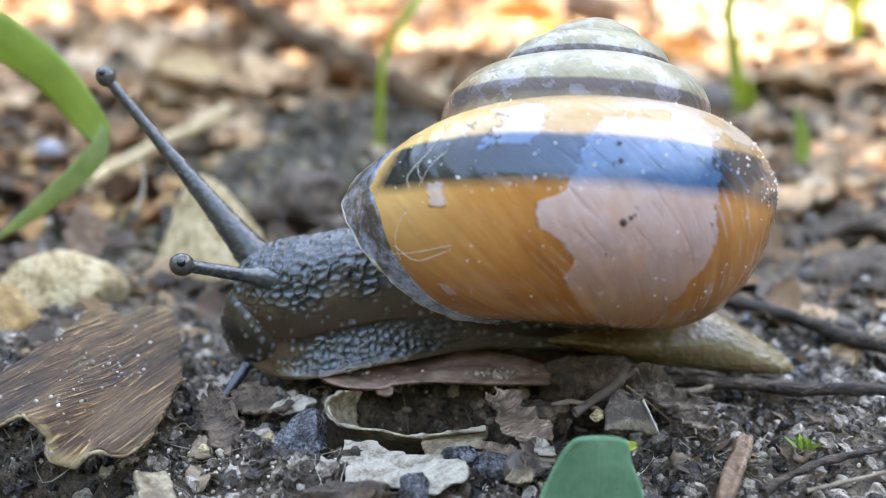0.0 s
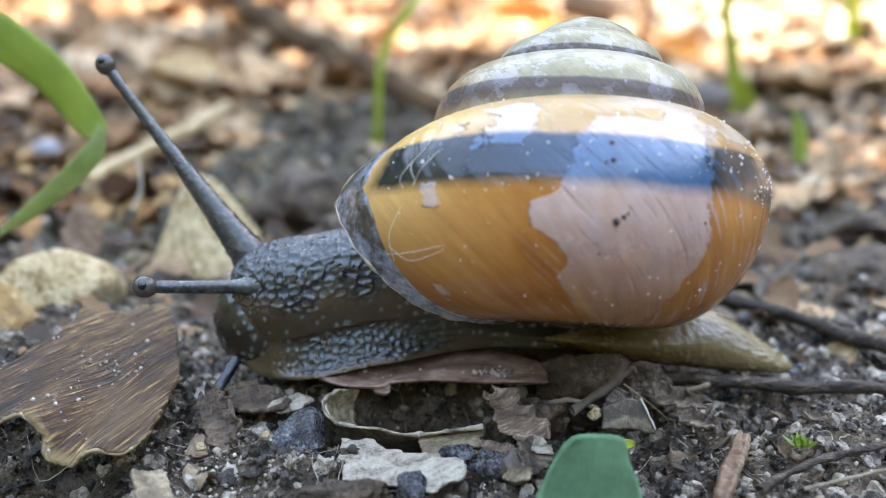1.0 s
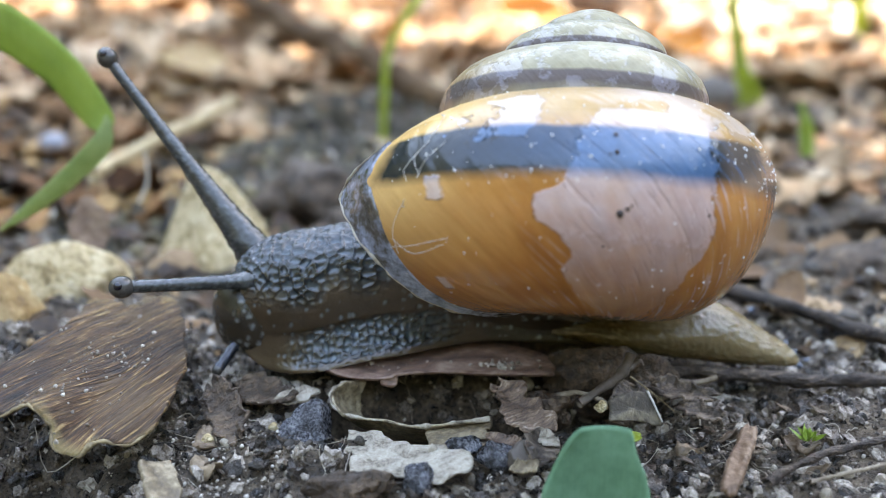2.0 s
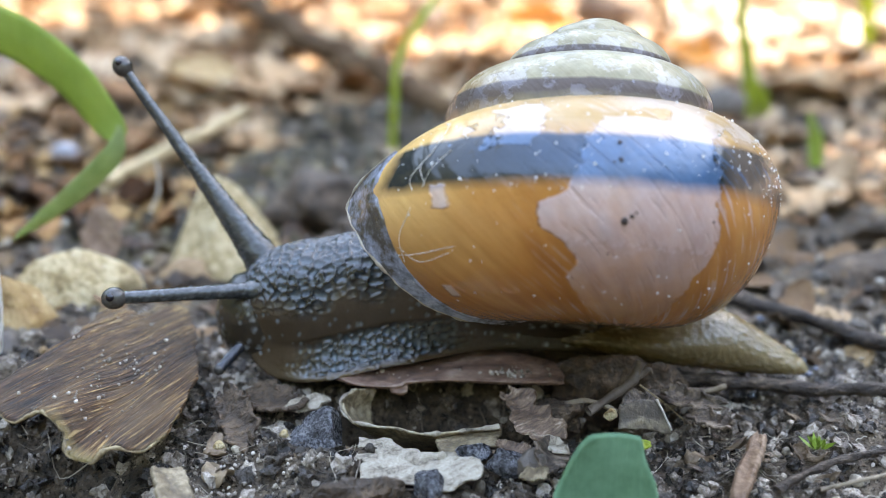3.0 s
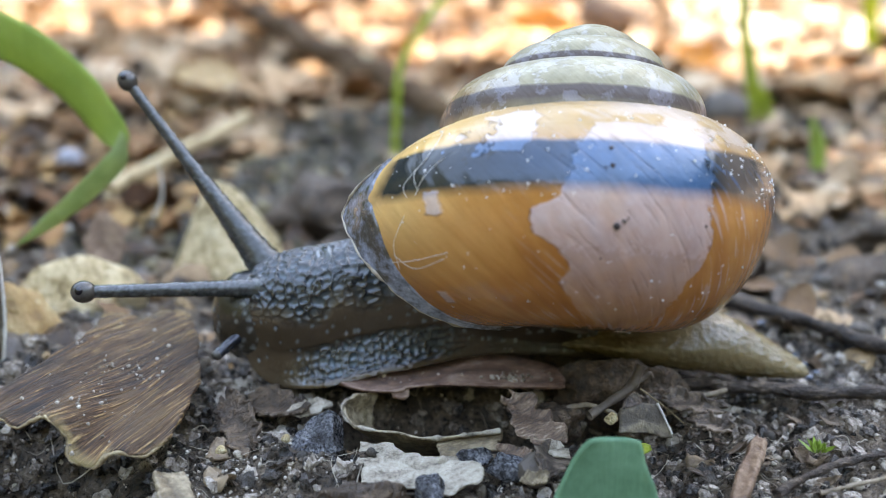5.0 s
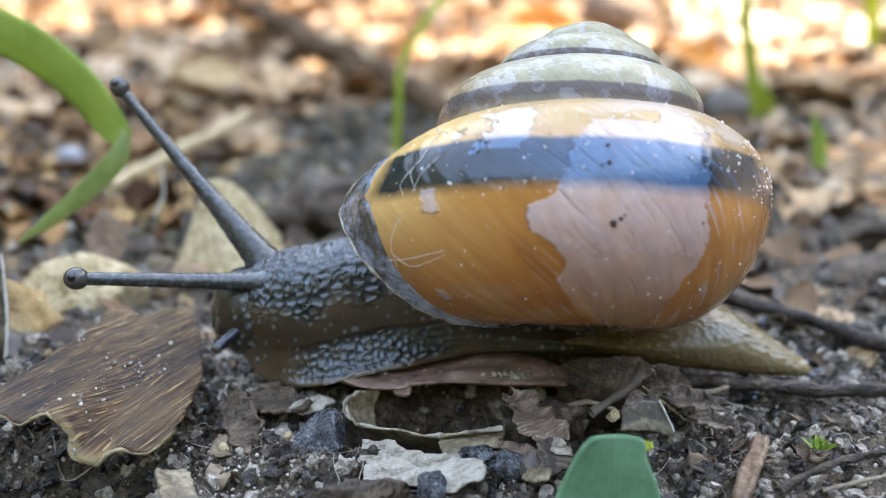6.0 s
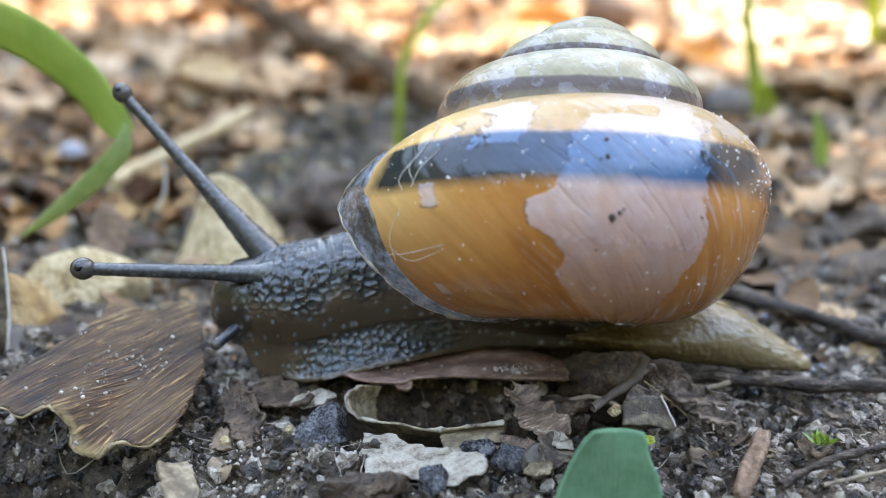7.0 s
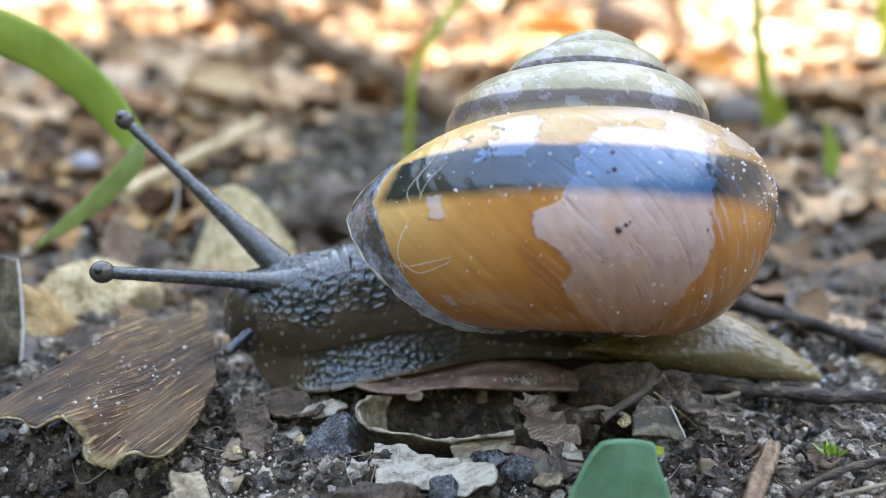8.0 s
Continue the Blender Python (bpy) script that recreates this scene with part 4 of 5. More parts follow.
def flake_grains():
    rs = np.random.RandomState(12)
    bv, bf = ICO[1]
    verts, faces = [], []
    for k in range(70):
        x = rs.choice([rs.uniform(-4, 5.5), rs.normal(3.6, 0.6), rs.normal(3.6, 0.6)])
        y = -3.1 + 0.3 * rs.normal()
        size = 0.03 + 0.10 * rs.rand() ** 2
        verts.append((bv * size * (1 + 0.25 * rs.normal(size=(12, 1))) + (x, y, 1.02 + 0.12 * (y + 3.7) + 0.14)) * MM)
        faces += [tuple(12 * k + q for q in t) for t in bf]
    return mesh_of("sand_grains", np.concatenate(verts), faces, grit_mat, smooth=False)


put("sand_grains", flake_grains(), None, None, "fine soil grains lying on the bark flake", "grit", "", "stuff")
rim_line = [(-4.2, -4.4, 0.9), (-4.7, -5.0, 0.62), (-4.6, -5.6, 0.23), (-3.85, -6.2, 0.02), (-2.25, -6.6, -0.08), (-0.7, -6.9, -0.2), (0.9, -6.9, -0.06), (2.7, -6.6, 0.02)]
hollow_leaf = sheet_thing("pale_leaf", patch(rim_line, [(-3.2, -3.4, 0.4), (-3.6, -3.6, -0.6), (-3.2, -3.8, -1.6), (-2.4, -4.0, -2.2), (-1.2, -4.2, -2.5), (0.2, -4.3, -2.5), (1.6, -4.2, -2.2), (2.9, -4.0, -1.4)], nu=40, nv=110, rag=0.22, seed=9, grip=1.0),
                          0.14, hollow_mat, "rotting leaf with a pale rim under the bark flake", "dead leaf", 9, 0.10, 1.2)
rim_c = spline(rim_line, 110) - np.array(hollow_leaf.matrix_basis.translation) / MM
put("rim", tube_mesh("rim", rim_c * MM, np.clip(0.075 * np.linspace(1.6, 0.4, 110) + 0.13 * value_noise(rim_c / 0.4, 5), 0.006, 1) * MM, skeleton_leaf, 8, wobble=0.4), hollow_leaf, None, "pale curled edge of the leaf")
sheet_thing("bleached_leaf", patch([(-3.5, -10.9, -0.35), (-2.25, -11.8, -0.3), (-0.95, -11.7, -0.3), (0.35, -12.1, -0.15), (1.7, -11.3, 0.1)],
                                   [(-3.8, -7.2, -0.15), (-2.45, -7.5, -0.1), (-1.65, -8.45, -0.1), (-0.25, -9.2, 0.0), (1.9, -10.4, 0.2)], nu=70, nv=90, rag=0.42, seed=12, grip=1.4),
            0.14, skeleton_leaf, "bleached papery leaf scrap full of small stains", "dead leaf", 12, 0.10, 1.4)
sheet_thing("tan_leaf", patch([(0.2, -8.7, -0.35), (1.4, -8.3, -0.3), (2.7, -8.1, -0.2)], [(-0.4, -6.5, -0.5), (1.2, -6.2, -0.4), (2.8, -5.9, -0.3)], nu=40, nv=50, rag=0.3, seed=14),
            0.12, tan_leaf_mat, "flat tan leaf scrap beside the hollow", "dead leaf", 15, 0.10, 1.2)
stone("dark_stone", -5.55, -6.9, -1.1, (1.6, 1.5, 1.7), 4, stone_dark, "wet dark blue-grey stone set in the soil", facets=0.9, rough=0.36, cut=0.62)
stone("dark_stone", 1.5, -8.9, -0.1, (0.8, 0.5, 0.42), 91, stone_dark, "dark angular stone beside the bleached leaf", facets=0.9, rough=0.3)
stone("dark_stone", 2.75, -10.0, -0.1, (0.95, 0.7, 0.75), 92, stone_dark, "dark angular stone beside the bleached leaf", facets=0.9, rough=0.3)
stone("brown_stone", 4.1, -10.5, 0.0, (0.75, 0.6, 0.75), 93, stone_brown, "small brown stone beside the green leaf", facets=0.9, rough=0.3)
stone("dark_stone", -0.45, -12.1, -0.05, (0.85, 0.7, 0.85), 7, stone_dark, "small dark grey stone among leaf scraps", facets=0.9, rough=0.22)
shard("wood_chip", -11.0, -12.4, 0.0, 2.6, 1.5, 0.12, tan_leaf_mat, "flat tan wood chip leaning on the soil", "wood chip", 21, 112, 18, -14, 0.3, 0.08, 44, 30, 0.12)
stone("clay_lump", -3.4, -12.9, 0.0, (1.5, 0.7, 0.75), 15, lump_mat, "soft brown lump of rotten leaf", "soil lump", rough=0.55, turn=20, facets=0.5)
torn_mat = earthy("torn_leaf", [(0.35, (0.026, 0.015, 0.010)), (0.47, (0.115, 0.070, 0.045)), (0.57, (0.24, 0.160, 0.110)), (0.67, (0.46, 0.37, 0.29))], 0.9 * MM, (0.4, 0.75), 0.25, 0.25, (1, 0.4, 1))
shard("torn_leaf", 4.2, -6.6, 0.5, 4.6, 1.7, 0.35, torn_mat, "torn brown leaf scrap with frayed edges", "dead leaf", 31, -62, 20, 8, 0.16, 0.4)
shard("torn_leaf", 4.6, -10.2, 0.2, 2.6, 1.2, 0.5, rotten_leaf, "dark torn leaf scrap folded upward", "dead leaf", 33, 75, 25, 0, 0.16, 0.4)
sheet_thing("folded_leaf", patch([(8.2, -6.9, 0.0), (9.4, -6.2, -0.3), (10.9, -5.6, -0.9)], [(8.3, -6.3, 0.75), (9.3, -5.6, 0.95), (10.25, -5.1, 0.7)], nu=24, nv=30, rag=0.12, seed=24), 0.13, stained_leaf, "grey-brown folded leaf scrap with a pale torn edge", "dead leaf", 25, 0.10, 1.0)
twig("fibre", [(10.2, -5.2, 0.75), (10.5, -5.45, 0.2), (10.9, -5.7, -0.6)], 0.06, 0.04, hair_mat, "pale torn fibre along a leaf scrap", "fibre", wobble=0.3)
twig("fibre", [(9.5, -4.5, 1.2), (10.6, -4.7, 0.4), (11.6, -5.0, -0.4)], 0.04, 0.03, rim_mat, "thin tan fibre hanging from a twig", "fibre", wobble=0.2)
shard("torn_leaf", 12.6, -5.9, 0.0, 2.2, 1.2, 0.3, rotten_leaf, "small dark leaf scrap on dark soil", "dead leaf", 37, -40, 18, 0, 0.14, 0.3)
shard("torn_leaf", -9.4, -6.4, 0.3, 4.4, 1.6, 0.4, lump_mat, "dark rotten leaf scrap beside the curled leaf", "dead leaf", 39, -64, 25, 10, 0.2, 0.4)
shard("torn_leaf", -8.2, -4.2, 0.2, 3.6, 2.6, 0.2, lump_mat, "dark flat leaf scrap in front of the snail", "dead leaf", 41, -35, 8, 0, 0.2, 0.3)
shard("leaf_chip", -6.4, -4.5, 0.25, 2.2, 0.9, 0.2, skeleton_leaf, "small grey-green leaf chip near the foot", "dead leaf", 43, 30, 25, 0, 0.16, 0.3)
shard("wood_splinter", 13.0, -11.0, 0.3, 5.0, 0.9, 0.2, chip_mat, "reddish-brown wood splinter lying on dark soil", "wood chip", 47, 64, 0, -8, 0.4, 0.15, 40, 14, 0.35)
twig("twig", [(6.9, -5.7, 0.35), (8.05, -5.0, 0.72), (8.8, -4.6, 1.06), (9.3, -4.2, 1.53), (9.55, -4.0, 2.2)], 0.20, 0.24, stick_mat, "crooked greyish twig end beside the snail")
twig("twig", [(9.2, -4.2, 1.35), (9.7, -4.0, 1.55), (10.0, -4.0, 1.75), (10.15, -4.0, 1.5)], 0.17, 0.05, stick_mat, "hooked prong of a dry twig", seed=6)
twig("twig", [(6.0, -4.8, 0.3), (7.0, -5.0, 0.55), (8.4, -5.3, 0.2)], 0.16, 0.09, twig_tan, "short grey root bit on soil", seed=5)
twig("twig", [(10.9, -4.0, -0.3), (12.5, -3.4, 0.2), (14.1, -3.0, 0.5)], 0.20, 0.12, twig_tan, "short pale brown twig on soil", seed=7)
twig("twig", [(11.2, -1.6, 0.2), (14, -2.0, 0.35), (18, -2.6, 0.25), (22, -3.0, 0.3), (27, -3.4, 0.1)], 0.36, 0.30, twig_dark, "dark wet twig lying along the tail", seed=9)
twig("twig", [(14.0, 13.5, 0.6), (17.4, 10.4, 0.8), (21, 6.0, 0.7), (24.5, 1.8, 0.6), (28, -2.0, 0.4)], 0.55, 0.45, twig_dark, "thick dark wet twig behind the tail", seed=13)
twig("twig", [(13.6, -12.9, 0.2), (16, -11.0, 0.35), (19.6, -9.3, 0.3), (24, -7.6, 0.2)], 0.18, 0.13, twig_dark, "thin brown twig across dark soil", seed=15)
twig("twig", [(15.5, -12.6, 0.1), (18, -12.2, 0.5), (21, -10.8, 0.4)], 0.10, 0.06, twig_tan, "thin grey rootlet on soil", seed=17)
shard("leaf_chip", 5.0, -9.3, 0.35, 1.5, 0.7, 0.3, skeleton_leaf, "small pale chip of dead leaf on dark soil", "dead leaf", 44, -50, 25, 0, 0.12, 0.35)
shard("leaf_chip", 3.2, -8.9, 0.1, 1.6, 0.8, 0.3, torn_mat, "small brown chip of dead leaf on dark soil", "dead leaf", 45, -30, 20, 0, 0.12, 0.35)
shard("leaf_chip", 3.9, -11.6, 0.25, 1.3, 0.7, 0.3, tan_leaf_mat, "small tan chip of dead leaf on dark soil", "dead leaf", 46, 20, 25, 0, 0.12, 0.35)
stone("pebble", 7.9, -6.2, 0.45, (0.36, 0.32, 0.34), 3, stone_pale, "tiny cream white pebble on dark soil", "pebble", sub=4, facets=0.9)
stone("pebble", -9.8, -8.6, 0.05, (0.26, 0.2, 0.2), 5, stone_pale, "tiny cream white pebble on dark soil", "pebble", sub=4, facets=0.9)
stone("pebble", -7.1, -7.4, 0.05, (0.24, 0.2, 0.2), 6, stone_pale, "tiny cream white pebble on dark soil", "pebble", sub=4, facets=0.9)

# first two lumps are added to darken gaps where only shade lies
stone("soil_lump", 3.6, 2.0, 0.2, (3.2, 1.3, 1.7), 84, lump_mat, "dark soil lump added beneath the snail to block bright gaps", "soil lump", rough=0.5, facets=0.5)
stone("soil_lump", 7.2, 0.6, 0.0, (3.2, 1.4, 1.5), 82, lump_mat, "dark soil lump added beneath the snail to block bright gaps", "soil lump", rough=0.5, facets=0.5)
stone("soil_lump", 8.0, -2.3, 0.4, (2.3, 0.7, 1.55), 81, lump_mat, "dark crumbly soil lump beside the foot", "soil lump", rough=0.5, facets=0.5)
stone("soil_lump", 10.7, -2.7, 0.1, (1.4, 0.6, 1.1), 83, lump_mat, "dark crumbly soil lump beside the foot", "soil lump", rough=0.5, facets=0.5)
stone("soil_lump", 5.6, -4.6, -0.2, (1.6, 0.9, 0.9), 85, lump_mat, "dark crumbly soil lump below the bark flake", "soil lump", rough=0.5, facets=0.5)
shard("torn_leaf", 9.6, -4.4, 0.1, 2.6, 1.2, 0.4, rotten_leaf, "dark torn leaf scrap leaning on a soil lump", "dead leaf", 87, 35, 30, 0, 0.15, 0.4)
shard("torn_leaf", 12.0, -4.4, 0.3, 3.0, 1.4, 0.4, rotten_leaf, "brown torn leaf scrap on dark soil", "dead leaf", 89, -20, 25, 0, 0.15, 0.4)

# the broad green leaf in front
def broad_leaf():
    U, V = np.meshgrid(np.linspace(0, 1, 60), np.linspace(-1, 1, 48), indexing="ij")
    z = -2.9 + (5.72 - 0.05 * V - 0.05 * np.abs(V) ** 3) * U
    lo = np.interp(z, (-2.9, -0.13, 0.69, 1.57, 2.3, 2.8), (3.5, 4.29, 4.57, 5.0, 5.42, 5.85))
    hi = np.interp(z, (-2.9, -0.14, 1.06, 1.9, 2.35, 2.8), (9.4, 8.74, 8.45, 8.05, 7.98, 7.85))
    nib = 0.05 * value_noise(np.stack([z.ravel() * 2.1, np.sign(V.ravel()) * 3, 0 * z.ravel()], 1), 3).reshape(U.shape) * np.abs(V)
    x = (lo + hi) / 2 + V * ((hi - lo) / 2 + nib)
    y = -12.9 - 0.45 * V ** 2 - 0.9 * (1 - U) + 0.12 * np.sin(5 * U + 2 * V)
    z = z + 0.05 * value_noise(np.stack([x.ravel() * 1.6, 0 * z.ravel(), 0 * z.ravel()], 1), 6).reshape(U.shape) * U
    p = np.stack([x, y, z], -1) * MM
    ctr = np.array([6.4, -13.6, 0]) * MM
    return put("broad_leaf", sheet_mesh("broad_leaf", p - ctr, 0.25 * MM, green_mat), None, Matrix.Translation(ctr), "fresh dark green leaf tip standing up from the soil", "leaf")


broad_leaf()


def ribbon(name, pts, widths, twist, material, label, category="grass", thick=0.18, n=60, m=9, fold=0.15, group=""):
    """A grass blade along a curve; twist in degrees along the way gives the blade's turn about its line."""
    c = spline(np.array(pts) * MM, n)
    t = np.gradient(c, axis=0)
    t /= np.linalg.norm(t, axis=1, keepdims=True)
    w = np.interp(np.linspace(0, 1, n), np.linspace(0, 1, len(widths)), widths) * MM
    a = np.radians(np.interp(np.linspace(0, 1, n), np.linspace(0, 1, len(twist)), twist))
    ref = np.array([0, -1.0, 0])
    s = np.cross(t, ref)
    s /= np.linalg.norm(s, axis=1, keepdims=True)
    u = np.cross(s, t)
    side = s * np.cos(a)[:, None] + u * np.sin(a)[:, None]
    up = np.cross(t, side)
    V = np.linspace(-1, 1, m)
    g = c[:, None] + w[:, None, None] / 2 * (V[None, :, None] * side[:, None] + fold * np.abs(V)[None, :, None] * up[:, None])
    base = c[0].copy()
    return put(name, sheet_mesh(name, g - base, thick * MM, material), None, Matrix.Translation(base), label, category, group)


blade = ribbon("grass", [(-46, 22, 0.0), (-44, 18, 9), (-37, 14, 17.6), (-31, 12.4, 18.2), (-26.0, 12, 16.5), (-23.5, 12, 15.0), (-21.7, 12, 13.35), (-20.35, 12, 11.5), (-19.6, 11.95, 10.5), (-19.35, 11.9, 10.0)],
               [1.0, 2.0, 2.7, 2.8, 2.8, 2.75, 2.6, 2.2, 1.6, 0.9], [10, 5, 0, -5, -8, -10, -12, -10, 10, 30], blade_mat, "bent green grass blade folded back on itself", n=150, thick=0.12)
tip_b = ribbon("folded_tip", [(-19.25, 11.75, 10.9), (-19.25, 11.7, 10.2), (-19.8, 11.6, 8.9), (-21.95, 11.5, 6.9), (-24.2, 11.4, 5.2), (-26.1, 11.3, 3.9)],
               [0.15, 0.7, 1.5, 1.35, 0.9, 0.06], [20, 30, 35, 30, 28, 25], tip_mat, "paler underside of the folded blade", "", n=90, thick=0.10)
tip_b.parent = blade
tip_b.matrix_basis = Matrix.Translation(tip_b.matrix_basis.translation - blade.matrix_basis.translation)

# stones and straw behind the head
stone("pale_stone", -15.8, 21.5, -0.6, (6.4, 5.0, 6.2), 26, stone_pale, "pale cream angular stone half sunk in soil", facets=1.0, rough=0.08, turn=15, cut=0.36)
stone("brown_stone", -9.0, 31.0, 0.8, (4.6, 3.2, 2.6), 27, lump_mat, "rough dark brown lump on dark soil", rough=0.4, facets=0.8)
stone("brown_stone", -5.0, 24.0, 0.0, (4.0, 3.0, 2.0), 29, lump_mat, "low dark brown lump on dark soil", rough=0.4, facets=0.8)
stone("pale_stone", -22.9, 10.2, -0.1, (4.9, 3.0, 3.9), 30, stone_pale, "yellowish pale stone beside the grass blade", facets=1.0, rough=0.08, turn=30, cut=0.5)
stone("ochre_stone", -24.3, 5.4, 0.6, (3.2, 2.6, 4.0), 32, stone_ochre, "ochre stone with an orange edge", facets=1.0, rough=0.08, turn=-35, cut=0.5)
stone("grit_stone", -23.9, 2.6, -0.3, (2.0, 1.6, 1.3), 34, stone_brown, "small gritty brown stone", rough=0.3)
shard("leaf_chip", -22.4, 16.5, 2.6, 4.2, 2.4, 0.2, chip_mat, "small tan leaf chip leaning in the soil", "dead leaf", 51, 105, 0, -62, 0.25, 0.15, 44, 30, 0.85)
strip_edge = [(-23.2, 1.0, 0.5), (-22.95, 0.9, 1.8), (-22.85, 1.0, 3.1), (-22.8, 1.0, 4.8), (-22.85, 1.1, 6.2)]
sheet_thing("pale_strip", patch([(-25.4, 0.6, 0.1), (-24.2, 0.8, 0.2), strip_edge[0]], [(-25.2, 1.6, 5.8), (-24.0, 1.5, 6.3), strip_edge[-1]], [(-25.4, 0.6, 0.1), (-25.6, 1.0, 2.8), (-25.2, 1.6, 5.8)], strip_edge, 40, 24, 0.10, 53),
            0.18, stained_leaf, "upright grey papery strip with a white edge", "dead leaf", 53)
twig("fibre", [(x_, y_ - 0.06, z_) for x_, y_, z_ in strip_edge], 0.10, 0.07, hair_mat, "white torn edge along a papery strip", "fibre", wobble=0.4)
twig("straw", [(-29.4, 39.5, 0.9), (-28.2, 47, 1.1), (-25.9, 60, 1.4), (-23.3, 75, 1.6)], 0.62, 0.72, straw_mat, "pale dry straw lying on the litter", "straw", wobble=0.08)
twig("stick", [(-106, 420, 9), (-82, 330, 9.5), (-50, 220, 7.5), (-25, 140, 5.5), (-5, 90, 3), (6, 66, 1.2)], 3.7, 1.4, rotten_stick, "long dark stick lying across the sunlit litter", "stick", n=70, wobble=0.15)
twig("straw", [(-14, 120, 5.6), (-4, 92, 3.6), (6, 70, 1.0)], 0.6, 0.45, straw_mat, "pale dry stalk beside the stick", "straw", wobble=0.08, seed=6)
ribbon("grass", [(-4.9, 57, 0), (-4.7, 57, 4.5), (-4.3, 58, 9.5), (-1.8, 60, 14), (2.2, 64, 19), (4.5, 67, 26)], [0.7, 0.8, 0.8, 0.9, 0.9, 0.6], [0, 10, 20, 30, 20, 0], sprout_mat, "thin green grass stem", thick=0.3, fold=0.4)
ribbon("grass", [(39.2, 82, 0), (38.6, 82, 5), (37.4, 83, 12), (37.0, 84, 20), (36.0, 85, 28)], [1.3, 1.7, 1.5, 1.3, 0.6], [0, 10, 0, -10, 0], sprout_mat, "upright green grass blade", thick=0.2)
ribbon("grass", [(41.5, 84, 0), (41.0, 84, 2.5), (40.2, 84, 4.6)], [1.4, 1.4, 0.2], [0, 20, 0], sprout_mat, "short green grass blade", thick=0.2, n=20)
ribbon("grass", [(80, 150, 0), (79, 150, 12), (77, 150, 26), (74, 150, 36)], [2.4, 2.8, 2.4, 1.0], [0, 10, 0, -10], sprout_mat, "upright green grass blade far behind", thick=0.2)
ribbon("grass", [(36.5, 50, 0), (36.2, 50, 3), (35.4, 50, 5.6)], [1.2, 1.4, 0.3], [0, 20, 0], blade_mat, "short green grass sprout on soil", thick=0.2, n=20)
shard("tan_leaf", -34.5, 104, 3.0, 10, 6, 0.2, stone_ochre, "pale ochre fallen leaf in dappled light", "dead leaf", 58, 25, 30, 0, 0.3, 0.2)
shard("orange_leaf", 40.5, 120, 4.2, 7, 5, 0.3, orange_leaf, "curled orange fallen leaf", "dead leaf", 63, -30, 50, 0, 0.3, 0.2)
stone("dark_stone", 35.0, 80, 1.6, (3.2, 2.4, 2.4), 68, stone_brown, "rounded dark stone behind the snail", rough=0.15)
shard("orange_leaf", 21, 178, 4.6, 14, 9, 0.3, orange_leaf, "curled bright orange fallen leaf", "dead leaf", 61, 10, 48, 0, 0.4, 0.2)
stone("brown_lump", 43, 212, 4.0, (9.5, 6, 6), 62, chip_mat, "dark brown lump of wood in the sunlit litter", "wood", rough=0.2)
stone("brown_lump", 31, 16, 0.2, (5.0, 2.6, 1.7), 64, lump_mat, "reddish-brown bark lump on moist soil", "bark", rough=0.4, facets=0.8)
stone("brown_lump", 36, 26, 0.2, (6.0, 3.0, 2.0), 66, lump_mat, "dark brown bark lump on moist soil", "bark", rough=0.4, facets=0.8)
stone("white_pebble", -37.6, 54, 0.9, (1.3, 1.0, 1.1), 65, quartz_mat, "small bluish-white pebble on dark soil", "pebble", rough=0.15)
twig("fibre", [(-21.4, 25, 2.2), (-20.6, 25, 4.0), (-20.7, 25, 6.2)], 0.12, 0.08, hair_mat, "upright pale plant fibre", "fibre", wobble=0.0)


drop_mat = Mat("slime_drop")
drop_mat.color((0.16, 0.20, 0.26)).rough(0.04).set(Specular_IOR_Level=1.0, Transmission_Weight=0.5)
for k_, (x_, y_, r_) in enumerate(((18.7, 7.6, 0.30), (19.3, 2.6, 0.28), (19.9, 3.1, 0.22), (19.8, 4.4, 0.26), (20.0, 8.1, 0.24), (15.7, -1.9, 0.16), (18.6, -1.2, 0.18), (19.6, 1.1, 0.24), (20.4, 2.2, 0.16), (17.2, -1.8, 0.12))):
    stone("slime_drop", x_, y_, ground_at(x_, y_) + 0.6 * r_ + 0.35, (r_ * 1.3, r_, r_ * 0.8), 400 + k_, drop_mat, "clear wet drop of slime beside the tail", "slime", rough=0.2, sub=2)


def moss_tuft():
    rs = np.random.RandomState(8)
    verts, faces = [], []
    for k in range(40):
        a, r = rs.rand() * 6.28, 0.3 * rs.rand() ** 0.5
        b = np.array([r * math.cos(a) * 1.2, r * math.sin(a), 0.0])
        d = np.array([b[0] * 0.8 + rs.normal() * 0.15, b[1] * 0.8 + rs.normal() * 0.15, 0.25 + 0.25 * rs.rand()])
        s = np.cross(d, rs.normal(size=3))
        s *= 0.07 / np.linalg.norm(s)
        q = len(verts)
        verts += [b - s * 0.5, b + s * 0.5, b + d * 0.55 + s, b + d * 0.55 - s, b + d]
        faces += [(q, q + 1, q + 2, q + 3), (q + 3, q + 2, q + 4)]
    return mesh_of("moss_tuft", np.array(verts) * MM, faces, moss_mat)


tuft = moss_tuft()
put("moss_tuft", tuft, None, pose(16.7 * MM, -8.7 * MM, 0.05 * MM), "small bright green moss tuft on soil", "moss")
shard("green_scrap", 8.6, -9.2, 0.35, 1.2, 0.6, 0.3, sprout_mat, "small yellow-green leaf scrap on soil", "leaf", 71, 10, 20, 0, 0.12, 0.2, 20, 12)


